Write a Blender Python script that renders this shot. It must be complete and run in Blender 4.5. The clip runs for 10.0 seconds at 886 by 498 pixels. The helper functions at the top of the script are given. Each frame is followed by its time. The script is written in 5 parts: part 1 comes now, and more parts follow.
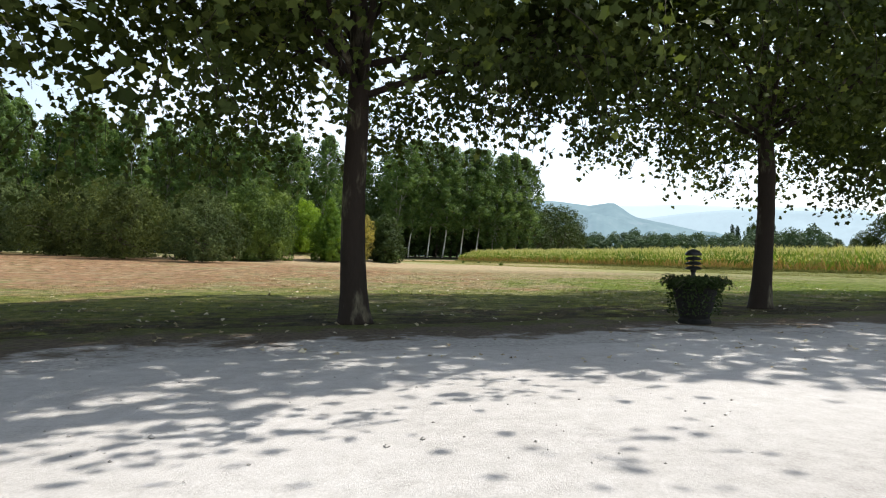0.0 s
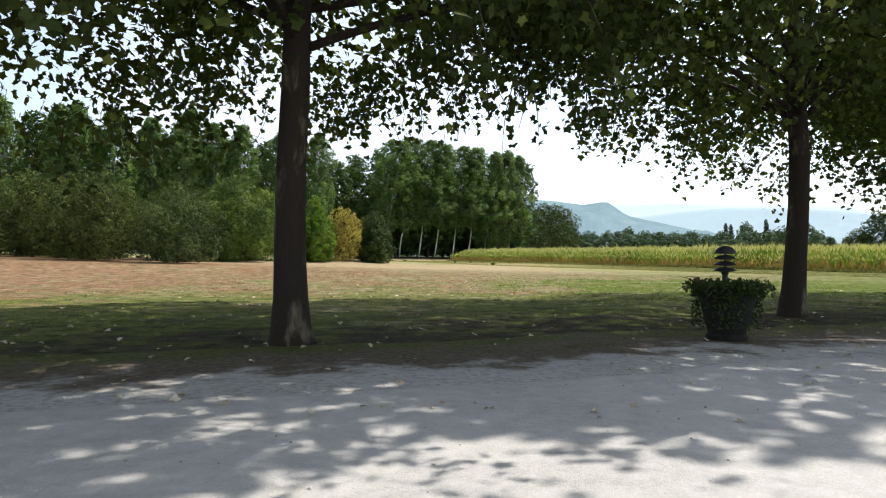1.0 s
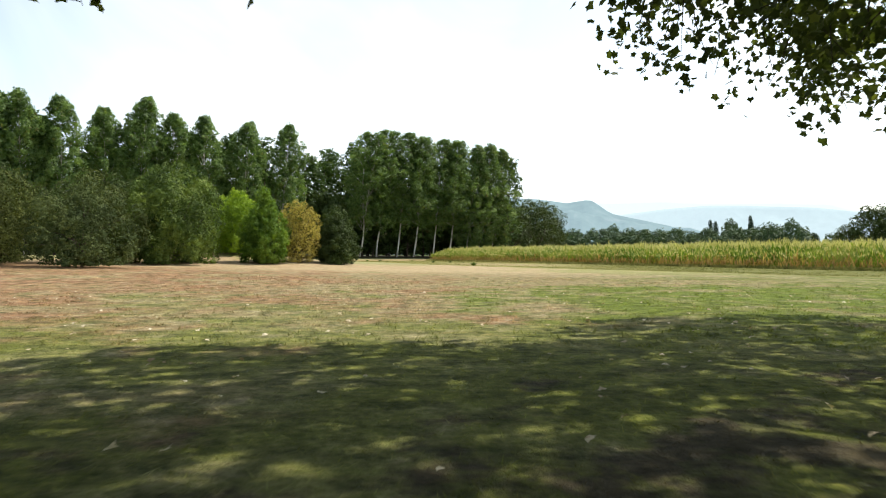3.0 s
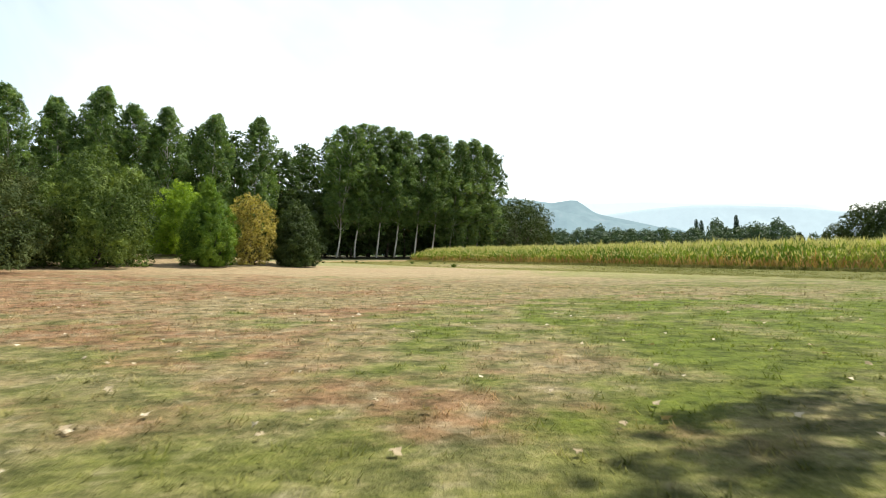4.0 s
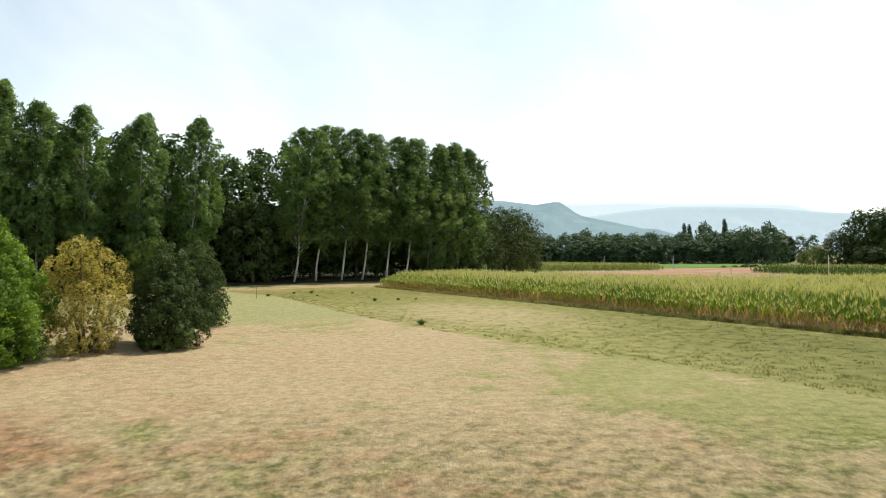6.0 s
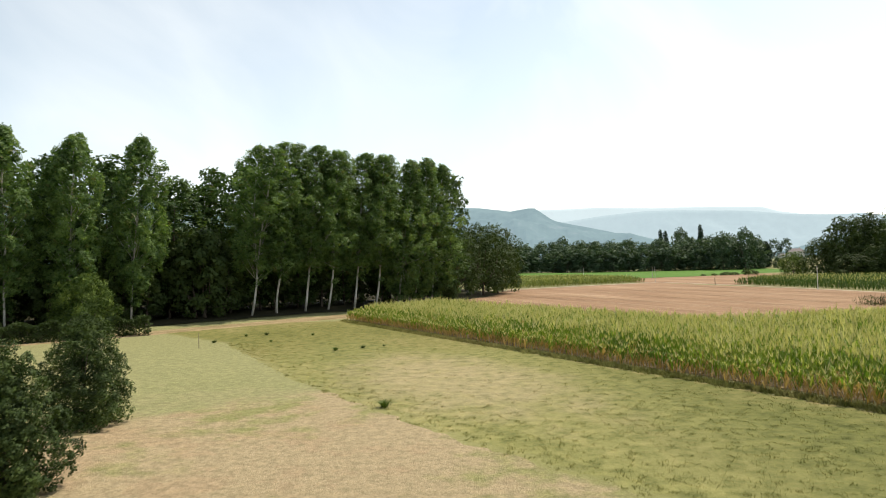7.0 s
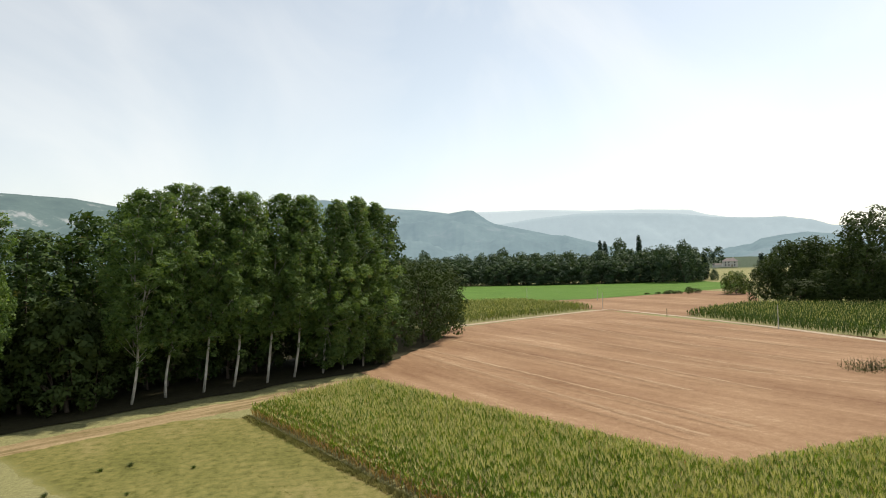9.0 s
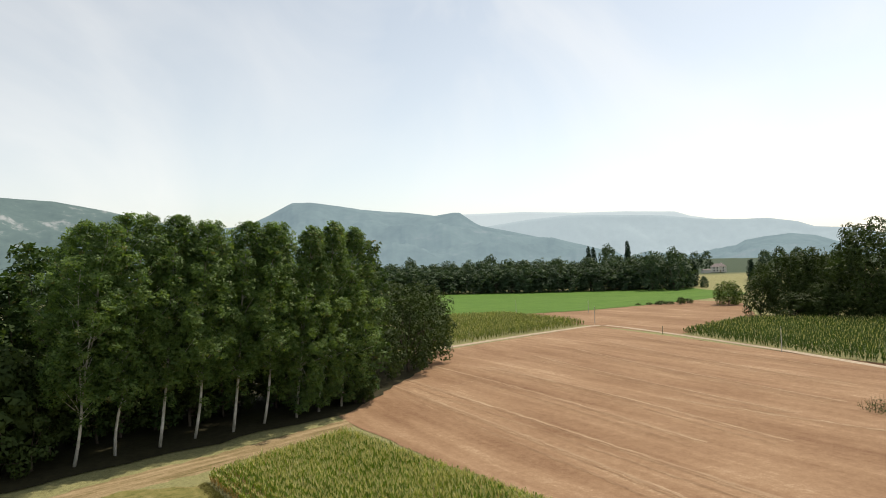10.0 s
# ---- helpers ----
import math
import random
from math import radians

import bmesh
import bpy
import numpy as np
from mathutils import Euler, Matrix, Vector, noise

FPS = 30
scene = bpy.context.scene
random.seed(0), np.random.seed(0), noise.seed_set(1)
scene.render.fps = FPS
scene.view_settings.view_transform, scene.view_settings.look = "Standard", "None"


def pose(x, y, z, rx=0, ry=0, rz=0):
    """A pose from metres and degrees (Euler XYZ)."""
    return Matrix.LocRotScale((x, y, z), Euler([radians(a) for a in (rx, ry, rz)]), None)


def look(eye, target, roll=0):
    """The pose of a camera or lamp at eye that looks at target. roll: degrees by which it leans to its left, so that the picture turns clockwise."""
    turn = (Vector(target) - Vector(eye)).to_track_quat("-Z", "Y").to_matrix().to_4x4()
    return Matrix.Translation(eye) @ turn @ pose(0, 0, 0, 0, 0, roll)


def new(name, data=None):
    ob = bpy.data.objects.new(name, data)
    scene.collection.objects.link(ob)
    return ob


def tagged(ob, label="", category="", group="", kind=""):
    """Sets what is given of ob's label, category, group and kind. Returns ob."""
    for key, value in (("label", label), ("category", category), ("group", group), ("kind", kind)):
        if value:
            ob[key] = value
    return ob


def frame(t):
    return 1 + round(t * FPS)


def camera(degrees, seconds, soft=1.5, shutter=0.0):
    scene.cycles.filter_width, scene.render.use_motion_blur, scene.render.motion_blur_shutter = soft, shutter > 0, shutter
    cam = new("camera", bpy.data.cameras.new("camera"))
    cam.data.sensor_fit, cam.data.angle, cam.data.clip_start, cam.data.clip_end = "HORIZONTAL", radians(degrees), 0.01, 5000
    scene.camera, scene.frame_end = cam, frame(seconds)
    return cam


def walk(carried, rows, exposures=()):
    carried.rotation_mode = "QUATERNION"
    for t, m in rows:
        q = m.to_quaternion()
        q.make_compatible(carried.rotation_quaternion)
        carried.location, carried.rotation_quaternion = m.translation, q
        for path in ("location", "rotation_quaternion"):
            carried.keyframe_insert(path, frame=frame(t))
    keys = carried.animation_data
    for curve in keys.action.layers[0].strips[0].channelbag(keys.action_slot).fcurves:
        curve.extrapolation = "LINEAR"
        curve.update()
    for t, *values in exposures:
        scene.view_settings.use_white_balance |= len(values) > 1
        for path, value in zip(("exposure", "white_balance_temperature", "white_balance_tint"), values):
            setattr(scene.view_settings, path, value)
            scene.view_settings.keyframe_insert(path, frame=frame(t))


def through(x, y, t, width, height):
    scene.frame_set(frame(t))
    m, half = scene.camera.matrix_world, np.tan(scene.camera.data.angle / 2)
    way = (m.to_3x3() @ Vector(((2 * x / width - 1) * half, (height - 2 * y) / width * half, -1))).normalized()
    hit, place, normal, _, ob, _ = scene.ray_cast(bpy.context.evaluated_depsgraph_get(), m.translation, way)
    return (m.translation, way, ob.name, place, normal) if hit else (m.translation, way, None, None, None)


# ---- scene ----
cam = camera(68.2, 10.0, soft=1.0, shutter=0.15)
PATH = [
    (0, (1.299, 1.291, 1.107), (1.191, 3.288, 1.128), 0.8),
    (0.5, (1.43, 2.495, 1.115), (1.33, 4.492, 1.136), 0.7),
    (1, (1.552, 3.684, 1.109), (1.463, 5.682, 1.129), 0.6),
    (1.5, (1.696, 5.029, 1.105), (1.615, 7.027, 1.125), 0.7),
    (2, (1.851, 6.757, 1.096), (1.78, 8.756, 1.115), 0.6),
    (2.5, (2.041, 8.925, 1.129), (1.98, 10.924, 1.146), 0.4),
    (2.7, (2.123, 9.987, 1.152), (2.069, 11.986, 1.169), 0.3),
    (4, (2.959, 18.498, 1.211), (2.96, 20.498, 1.229), -0.0),
    (4.5, (3.294, 22.211, 1.273), (3.316, 24.211, 1.291), -0.0),
    (5, (3.628, 26.414, 1.489), (3.66, 28.414, 1.511), -0.0),
    (5.5, (4.048, 31.148, 2.967), (4.087, 33.148, 2.99), -0.1),
    (6.8, (4.947, 42.982, 6.895), (5.048, 44.979, 6.935), -1.2),
    (7, (5.152, 44.849, 7.541), (5.276, 46.845, 7.587), -1.5),
    (7.5, (5.627, 49.123, 9.79), (5.819, 51.114, 9.834), -1.5),
    (8, (6.124, 53.473, 11.949), (6.367, 55.458, 11.991), -1.6),
    (8.5, (6.644, 57.72, 14.131), (6.923, 59.7, 14.172), -1.6),
    (9, (7.291, 61.919, 16.223), (7.602, 63.895, 16.266), -1.7),
    (9.5, (7.964, 66.048, 18.295), (8.305, 68.018, 18.34), -1.8),
    (10, (8.873, 70.248, 20.31), (9.224, 72.217, 20.357), -1.9),
]
walk(cam, [(t, look(eye, target, roll)) for t, eye, target, roll in PATH], exposures=((0.0, 0.74, 6450, 10), (1.5, 0.76, 6500, 10), (2.5, 0.82, 6800, 9), (4.0, 0.86, 6850, 8), (4.5, 0.78, 6850, 8), (5.5, 0.66, 6850, 8), (7.0, 0.5, 6950, 9), (8.0, 0.34, 7000, 10), (9.0, 0.26, 7100, 11), (10.0, 0.2, 7200, 12)))

# ---- light ----
SUN_AZ, SUN_EL = 56.0, 58.0   # degrees right of +y, degrees above the horizon
world = bpy.data.worlds.new("world")
scene.world = world
world.use_nodes = True
sky = world.node_tree.nodes.new("ShaderNodeTexSky")
sky.sky_type = "NISHITA"
sky.sun_disc = False
sky.sun_elevation = radians(SUN_EL)
sky.sun_rotation = radians(SUN_AZ)
sky.air_density, sky.dust_density, sky.ozone_density = 1.0, 0.8, 1.5
milky = world.node_tree.nodes.new("ShaderNodeHueSaturation")   # summer haze takes the blue out of the sky
milky.inputs["Hue"].default_value, milky.inputs["Saturation"].default_value, milky.inputs["Value"].default_value = 0.488, 0.60, 1.06
world.node_tree.links.new(sky.outputs[0], milky.inputs["Color"])
wisp = world.node_tree.nodes.new("ShaderNodeTexNoise")   # thin high cloud
wisp.inputs["Scale"].default_value, wisp.inputs["Detail"].default_value, wisp.inputs["Distortion"].default_value = 2.6, 6.0, 0.8
veil = world.node_tree.nodes.new("ShaderNodeMapRange")
veil.inputs[1].default_value, veil.inputs[2].default_value, veil.inputs[3].default_value, veil.inputs[4].default_value = 0.42, 0.72, 0.0, 0.45
cloud = world.node_tree.nodes.new("ShaderNodeMix")
cloud.data_type = "RGBA"
cloud.inputs[7].default_value = (7.0, 7.3, 7.5, 1.0)
world.node_tree.links.new(wisp.outputs["Fac"], veil.inputs[0])
world.node_tree.links.new(veil.outputs[0], cloud.inputs[0])
world.node_tree.links.new(milky.outputs[0], cloud.inputs[6])
world.node_tree.links.new(cloud.outputs[2], world.node_tree.nodes["Background"].inputs[0])
world.node_tree.nodes["Background"].inputs[1].default_value = 0.13
sun = new("sun", bpy.data.lights.new("sun", "SUN"))
sun.data.energy, sun.data.angle, sun.data.color = 4.0, radians(0.8), (1.0, 0.95, 0.87)
to_sun = Vector((math.sin(radians(SUN_AZ)) * math.cos(radians(SUN_EL)), math.cos(radians(SUN_AZ)) * math.cos(radians(SUN_EL)), math.sin(radians(SUN_EL))))
sun.matrix_world = look(to_sun * 100, (0, 0, 0))


# ---- materials ----
class Nodes:
    """A small helper round one node material."""

    def __init__(self, name, rough=0.8, spec=0.3):
        self.m = bpy.data.materials.new(name)
        self.m.use_nodes = True
        self.t = self.m.node_tree
        self.b = self.t.nodes["Principled BSDF"]
        self.out = self.t.nodes["Material Output"]
        self.b.inputs["Roughness"].default_value = rough
        self.b.inputs["Specular IOR Level"].default_value = spec
        self.co = self.t.nodes.new("ShaderNodeTexCoord").outputs["Object"]

    def put(self, value, socket):
        if isinstance(value, (int, float)):
            socket.default_value = value
        elif isinstance(value, tuple):
            socket.default_value = (*value, 1.0)[:4] if len(socket.default_value) == 4 else value
        else:
            self.t.links.new(value, socket)

    def noise(self, scale, detail=4.0, rough=0.55, stretch=None):
        n = self.t.nodes.new("ShaderNodeTexNoise")
        n.inputs["Scale"].default_value = scale
        n.inputs["Detail"].default_value = detail
        n.inputs["Roughness"].default_value = rough
        co = self.co
        if stretch:
            mp = self.t.nodes.new("ShaderNodeMapping")
            mp.vector_type = "TEXTURE"
            mp.inputs["Rotation"].default_value = (0, 0, stretch[0])
            mp.inputs["Scale"].default_value = tuple(1 / s for s in stretch[1])
            self.t.links.new(co, mp.inputs[0])
            co = mp.outputs[0]
        self.t.links.new(co, n.inputs["Vector"])
        return n.outputs["Fac"]

    def math(self, op, a, b=0.0, clamp=False):
        n = self.t.nodes.new("ShaderNodeMath")
        n.operation, n.use_clamp = op, clamp
        self.put(a, n.inputs[0])
        self.put(b, n.inputs[1])
        return n.outputs[0]

    def step(self, value, low, high):
        n = self.t.nodes.new("ShaderNodeMapRange")
        n.interpolation_type = "SMOOTHSTEP"
        self.put(value, n.inputs[0])
        n.inputs[1].default_value, n.inputs[2].default_value = low, high
        return n.outputs[0]

    def mix(self, fac, a, b, kind="MIX"):
        n = self.t.nodes.new("ShaderNodeMix")
        n.data_type, n.blend_type = "RGBA", kind
        self.put(fac, n.inputs[0])
        self.put(a, n.inputs[6])
        self.put(b, n.inputs[7])
        return n.outputs[2]

    def ramp(self, fac, *stops):
        n = self.t.nodes.new("ShaderNodeValToRGB")
        while len(n.color_ramp.elements) < len(stops):
            n.color_ramp.elements.new(0.5)
        for e, (at, colour) in zip(n.color_ramp.elements, stops):
            e.position, e.color = at, (*colour, 1.0)
        self.put(fac, n.inputs[0])
        return n.outputs[0]

    def xyz(self):
        n = self.t.nodes.new("ShaderNodeSeparateXYZ")
        self.t.links.new(self.co, n.inputs[0])
        return n.outputs

    def island(self):
        return self.t.nodes.new("ShaderNodeNewGeometry").outputs["Random Per Island"]

    def chance(self):
        return self.t.nodes.new("ShaderNodeObjectInfo").outputs["Random"]

    def bump(self, height, strength=0.4, distance=0.02):
        n = self.t.nodes.new("ShaderNodeBump")
        n.inputs["Strength"].default_value, n.inputs["Distance"].default_value = strength, distance
        self.t.links.new(height, n.inputs["Height"])
        self.t.links.new(n.outputs[0], self.b.inputs["Normal"])

    def colour(self, socket):
        self.put(socket, self.b.inputs["Base Color"])
        return self


def mix3(a, b):
    return tuple((p + q) / 2 for p, q in zip(a, b))


def see_through(k, tint, share):
    """Lets part of the light through a thin blade."""
    tr = k.t.nodes.new("ShaderNodeBsdfTranslucent")
    k.put(tint, tr.inputs[0])
    mx = k.t.nodes.new("ShaderNodeMixShader")
    mx.inputs[0].default_value = share
    k.t.links.new(k.b.outputs[0], mx.inputs[1])
    k.t.links.new(tr.outputs[0], mx.inputs[2])
    k.t.links.new(mx.outputs[0], k.out.inputs[0])
    return k.m


def leaf_material(name, dark, mid, light, through=0.35, odd=None, odd_share=0.0, patch_scale=0.45, patch_tint=None, rough=0.65, spec=0.15):
    """Leaves: each leaf its own tint, some light coming through the blade."""
    k = Nodes(name, rough=rough, spec=spec)
    tint = k.ramp(k.island(), (0.0, mix3(dark, mid)), (0.5, mid), (1.0, mix3(mid, light)))
    if odd:
        tint = k.mix(k.step(k.math("FRACT", k.math("MULTIPLY", k.island(), 37.0)), 1.0 - odd_share, 1.0 - odd_share + 0.01), tint, odd)
    # sunlit tufts and shaded gaps put into the colour; patch_tint is a plant's own
    tone = k.noise(patch_scale, 3.0)
    tint = k.mix(k.step(tone, 0.5, 0.66), tint, k.mix(0.6, tint, patch_tint or light))
    tint = k.mix(k.step(tone, 0.5, 0.34), tint, k.mix(0.6, tint, dark))
    k.colour(tint)
    return see_through(k, k.mix(1.0, tint, (1.25, 1.3, 0.55), "MULTIPLY"), through)


def bark_material(name, dark, light, patchy=0.5):
    k = Nodes(name, rough=0.9, spec=0.2)
    big = k.noise(3.0, 5.0, 0.6, (0.0, (1.0, 1.0, 0.35)))
    fine = k.noise(28.0, 4.0, 0.6, (0.0, (1.0, 1.0, 0.25)))
    k.colour(k.mix(k.step(big, patchy - 0.08, patchy + 0.12), k.mix(fine, dark, k_scale(dark, 1.5)), light))
    k.bump(k.math("ADD", fine, k.math("MULTIPLY", big, 0.6)), 0.6, 0.02)
    return k.m


def k_scale(c, f):
    return tuple(min(1.0, v * f) for v in c)


def grass_material(name, blade):
    """Mown lawn: green under the trees and by the meadow, scorched in wide patches."""
    k = Nodes(name, rough=0.95, spec=0.1)
    x, y, _ = k.xyz()
    a = k.math("MULTIPLY", k.math("ADD", x, 12.0), 1 / 27.0)
    b = k.math("MULTIPLY", k.math("SUBTRACT", y, 48.0), 1 / 26.5)
    ring = k.math("ADD", k.math("MULTIPLY", a, a), k.math("MULTIPLY", b, b))
    big = k.noise(0.11, 3.0)
    mid = k.noise(0.55, 4.0, 0.6)
    fine = k.noise(9.0, 5.0, 0.7)
    a = k.math("MULTIPLY", k.math("SUBTRACT", x, -2.0), 1 / 15.0)
    b = k.math("MULTIPLY", k.math("SUBTRACT", y, 70.0), 1 / 16.0)
    ring = k.math("MINIMUM", ring, k.math("ADD", 0.05, k.math("ADD", k.math("MULTIPLY", a, a), k.math("MULTIPLY", b, b))))
    dry = k.math("ADD", k.math("SUBTRACT", 1.3, ring), k.math("MULTIPLY", k.math("SUBTRACT", big, 0.5), 3.4))
    dry = k.math("ADD", dry, k.math("MULTIPLY", k.math("SUBTRACT", mid, 0.5), 3.2))
    dry = k.math("ADD", dry, k.math("MULTIPLY", k.math("SUBTRACT", fine, 0.5), 0.9))
    a = k.math("MULTIPLY", k.math("SUBTRACT", x, 13.5), 1 / 12.5)
    b = k.math("MULTIPLY", k.math("SUBTRACT", y, 30.0), 1 / 9.5)
    lush = k.step(k.math("ADD", k.math("ADD", k.math("MULTIPLY", a, a), k.math("MULTIPLY", b, b)), k.math("MULTIPLY", k.math("SUBTRACT", mid, 0.5), 4.0)), 1.3, -0.5)
    dry = k.math("SUBTRACT", dry, k.math("MULTIPLY", lush, 1.1))
    green = k.ramp(fine, (0.25, (0.06, 0.078, 0.014)), (0.5, (0.13, 0.15, 0.028)), (0.8, (0.24, 0.235, 0.062)))
    pale = k.ramp(fine, (0.25, (0.15, 0.148, 0.062)), (0.5, (0.24, 0.232, 0.104)), (0.8, (0.32, 0.298, 0.16)))
    straw = k.ramp(fine, (0.25, (0.155, 0.118, 0.062)), (0.5, (0.265, 0.212, 0.112)), (0.75, (0.40, 0.335, 0.20)))
    rust = k.step(k.math("ADD", k.noise(0.33, 4.0, 0.6), k.math("MULTIPLY", x, -0.006)), 0.5, 0.6)
    straw = k.mix(k.math("MULTIPLY", rust, 0.55), straw, k.ramp(fine, (0.3, (0.20, 0.105, 0.055)), (0.7, (0.34, 0.20, 0.115))))
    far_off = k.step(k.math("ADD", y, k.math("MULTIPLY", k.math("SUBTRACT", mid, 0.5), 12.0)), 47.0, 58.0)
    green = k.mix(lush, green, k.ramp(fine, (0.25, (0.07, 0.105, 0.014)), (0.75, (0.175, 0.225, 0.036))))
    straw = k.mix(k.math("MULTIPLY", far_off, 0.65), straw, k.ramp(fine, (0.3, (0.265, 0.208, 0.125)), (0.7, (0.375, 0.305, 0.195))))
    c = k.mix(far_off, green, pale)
    c = k.mix(k.step(dry, -0.7, 0.3), c, k.mix(0.6, green, pale))
    c = k.mix(k.step(dry, -0.1, 0.9), c, straw)
    # the greener mown strip beyond the scorched patch
    beyond = k.math("ADD", k.math("SUBTRACT", y, k.math("MULTIPLY", x, 0.6)), k.math("MULTIPLY", k.math("SUBTRACT", k.noise(0.3, 4.0, 0.6), 0.5), 9.0))
    c = k.mix(k.math("MULTIPLY", k.step(beyond, 82.5, 86.5), 0.85), c, k.ramp(fine, (0.25, (0.165, 0.166, 0.075)), (0.5, (0.225, 0.224, 0.105)), (0.8, (0.29, 0.28, 0.15))))
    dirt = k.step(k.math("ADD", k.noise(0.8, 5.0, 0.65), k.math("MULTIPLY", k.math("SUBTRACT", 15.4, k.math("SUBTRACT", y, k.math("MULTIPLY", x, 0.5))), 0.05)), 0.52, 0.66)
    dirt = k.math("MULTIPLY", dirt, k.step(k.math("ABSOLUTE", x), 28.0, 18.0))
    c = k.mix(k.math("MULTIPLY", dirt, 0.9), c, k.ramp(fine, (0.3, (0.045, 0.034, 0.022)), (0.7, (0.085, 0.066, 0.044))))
    near_by = k.math("SUBTRACT", 1.0, k.step(k.math("ADD", y, k.math("MULTIPLY", k.math("SUBTRACT", mid, 0.5), 12.0)), 48.0, 57.0))
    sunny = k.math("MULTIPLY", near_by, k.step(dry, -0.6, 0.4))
    knot = k.noise(1.5, 3.0, 0.6)
    bare = k.step(k.math("ADD", k.noise(0.24, 5.0, 0.65), k.math("MULTIPLY", x, -0.007)), 0.50, 0.62)
    c = k.mix(k.math("MULTIPLY", sunny, k.math("MULTIPLY", bare, 0.75)), c, k.ramp(fine, (0.3, (0.19, 0.095, 0.052)), (0.7, (0.33, 0.19, 0.11))))
    c = k.mix(k.math("MULTIPLY", sunny, k.math("MULTIPLY", k.step(knot, 0.54, 0.68), 0.55)), c, k.ramp(fine, (0.3, (0.29, 0.245, 0.145)), (0.7, (0.47, 0.42, 0.28))))
    c = k.mix(k.math("MULTIPLY", near_by, k.math("MULTIPLY", k.step(knot, 0.45, 0.34), 0.6)), c, k.ramp(fine, (0.3, (0.075, 0.088, 0.022)), (0.7, (0.17, 0.18, 0.055))))
    clump = k.noise(2.4, 4.0, 0.7)
    c = k.mix(k.math("SUBTRACT", 1.0, k.math("MULTIPLY", far_off, 0.6)), c, k.ramp(clump, (0.36, (0.46, 0.51, 0.42)), (0.5, (1.0, 1.0, 1.0)), (0.64, (1.45, 1.42, 1.38))), "MULTIPLY")
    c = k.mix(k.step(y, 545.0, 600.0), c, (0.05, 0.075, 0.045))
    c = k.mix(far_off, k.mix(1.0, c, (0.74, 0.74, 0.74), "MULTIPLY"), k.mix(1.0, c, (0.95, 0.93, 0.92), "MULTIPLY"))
    k.colour(c)
    if blade:
        c = k.mix(1.0, c, (1.6, 1.6, 1.6), "MULTIPLY")
        k.colour(c)
        return see_through(k, c, 0.35)
    k.bump(k.math("ADD", fine, k.math("ADD", clump, k.math("MULTIPLY", k.noise(40.0, 3.0, 0.7), 0.6))), 0.9, 0.05)
    return k.m


def field_material(name, stops, lane, lane_scale, depth=0.03, blade=False, streaky=0.5):
    """A worked field: streaks along the lanes, stains and fine grain."""
    k = Nodes(name, rough=0.95, spec=0.1)
    streak = k.noise(1.0, 5.0, 0.65, (lane, lane_scale))
    stain = k.noise(0.5, 6.0, 0.68, (lane, (0.05, 0.16, 1.0)))
    fine = k.noise(5.0, 5.0, 0.75)
    fine = k.math("ADD", k.math("MULTIPLY", fine, 0.5), k.math("MULTIPLY", k.noise(1.1, 5.0, 0.75), 0.5))
    v = k.math("ADD", k.math("MULTIPLY", streak, streaky), k.math("ADD", k.math("MULTIPLY", stain, 0.6 - streaky), k.math("MULTIPLY", fine, 0.4)))
    tint = k.ramp(v, *stops)
    k.colour(tint)
    if blade:
        tint = k.mix(1.0, tint, (1.5, 1.5, 1.5), "MULTIPLY")
        k.colour(tint)
        return see_through(k, tint, 0.35)
    k.bump(fine, 0.7, depth)
    return k.m


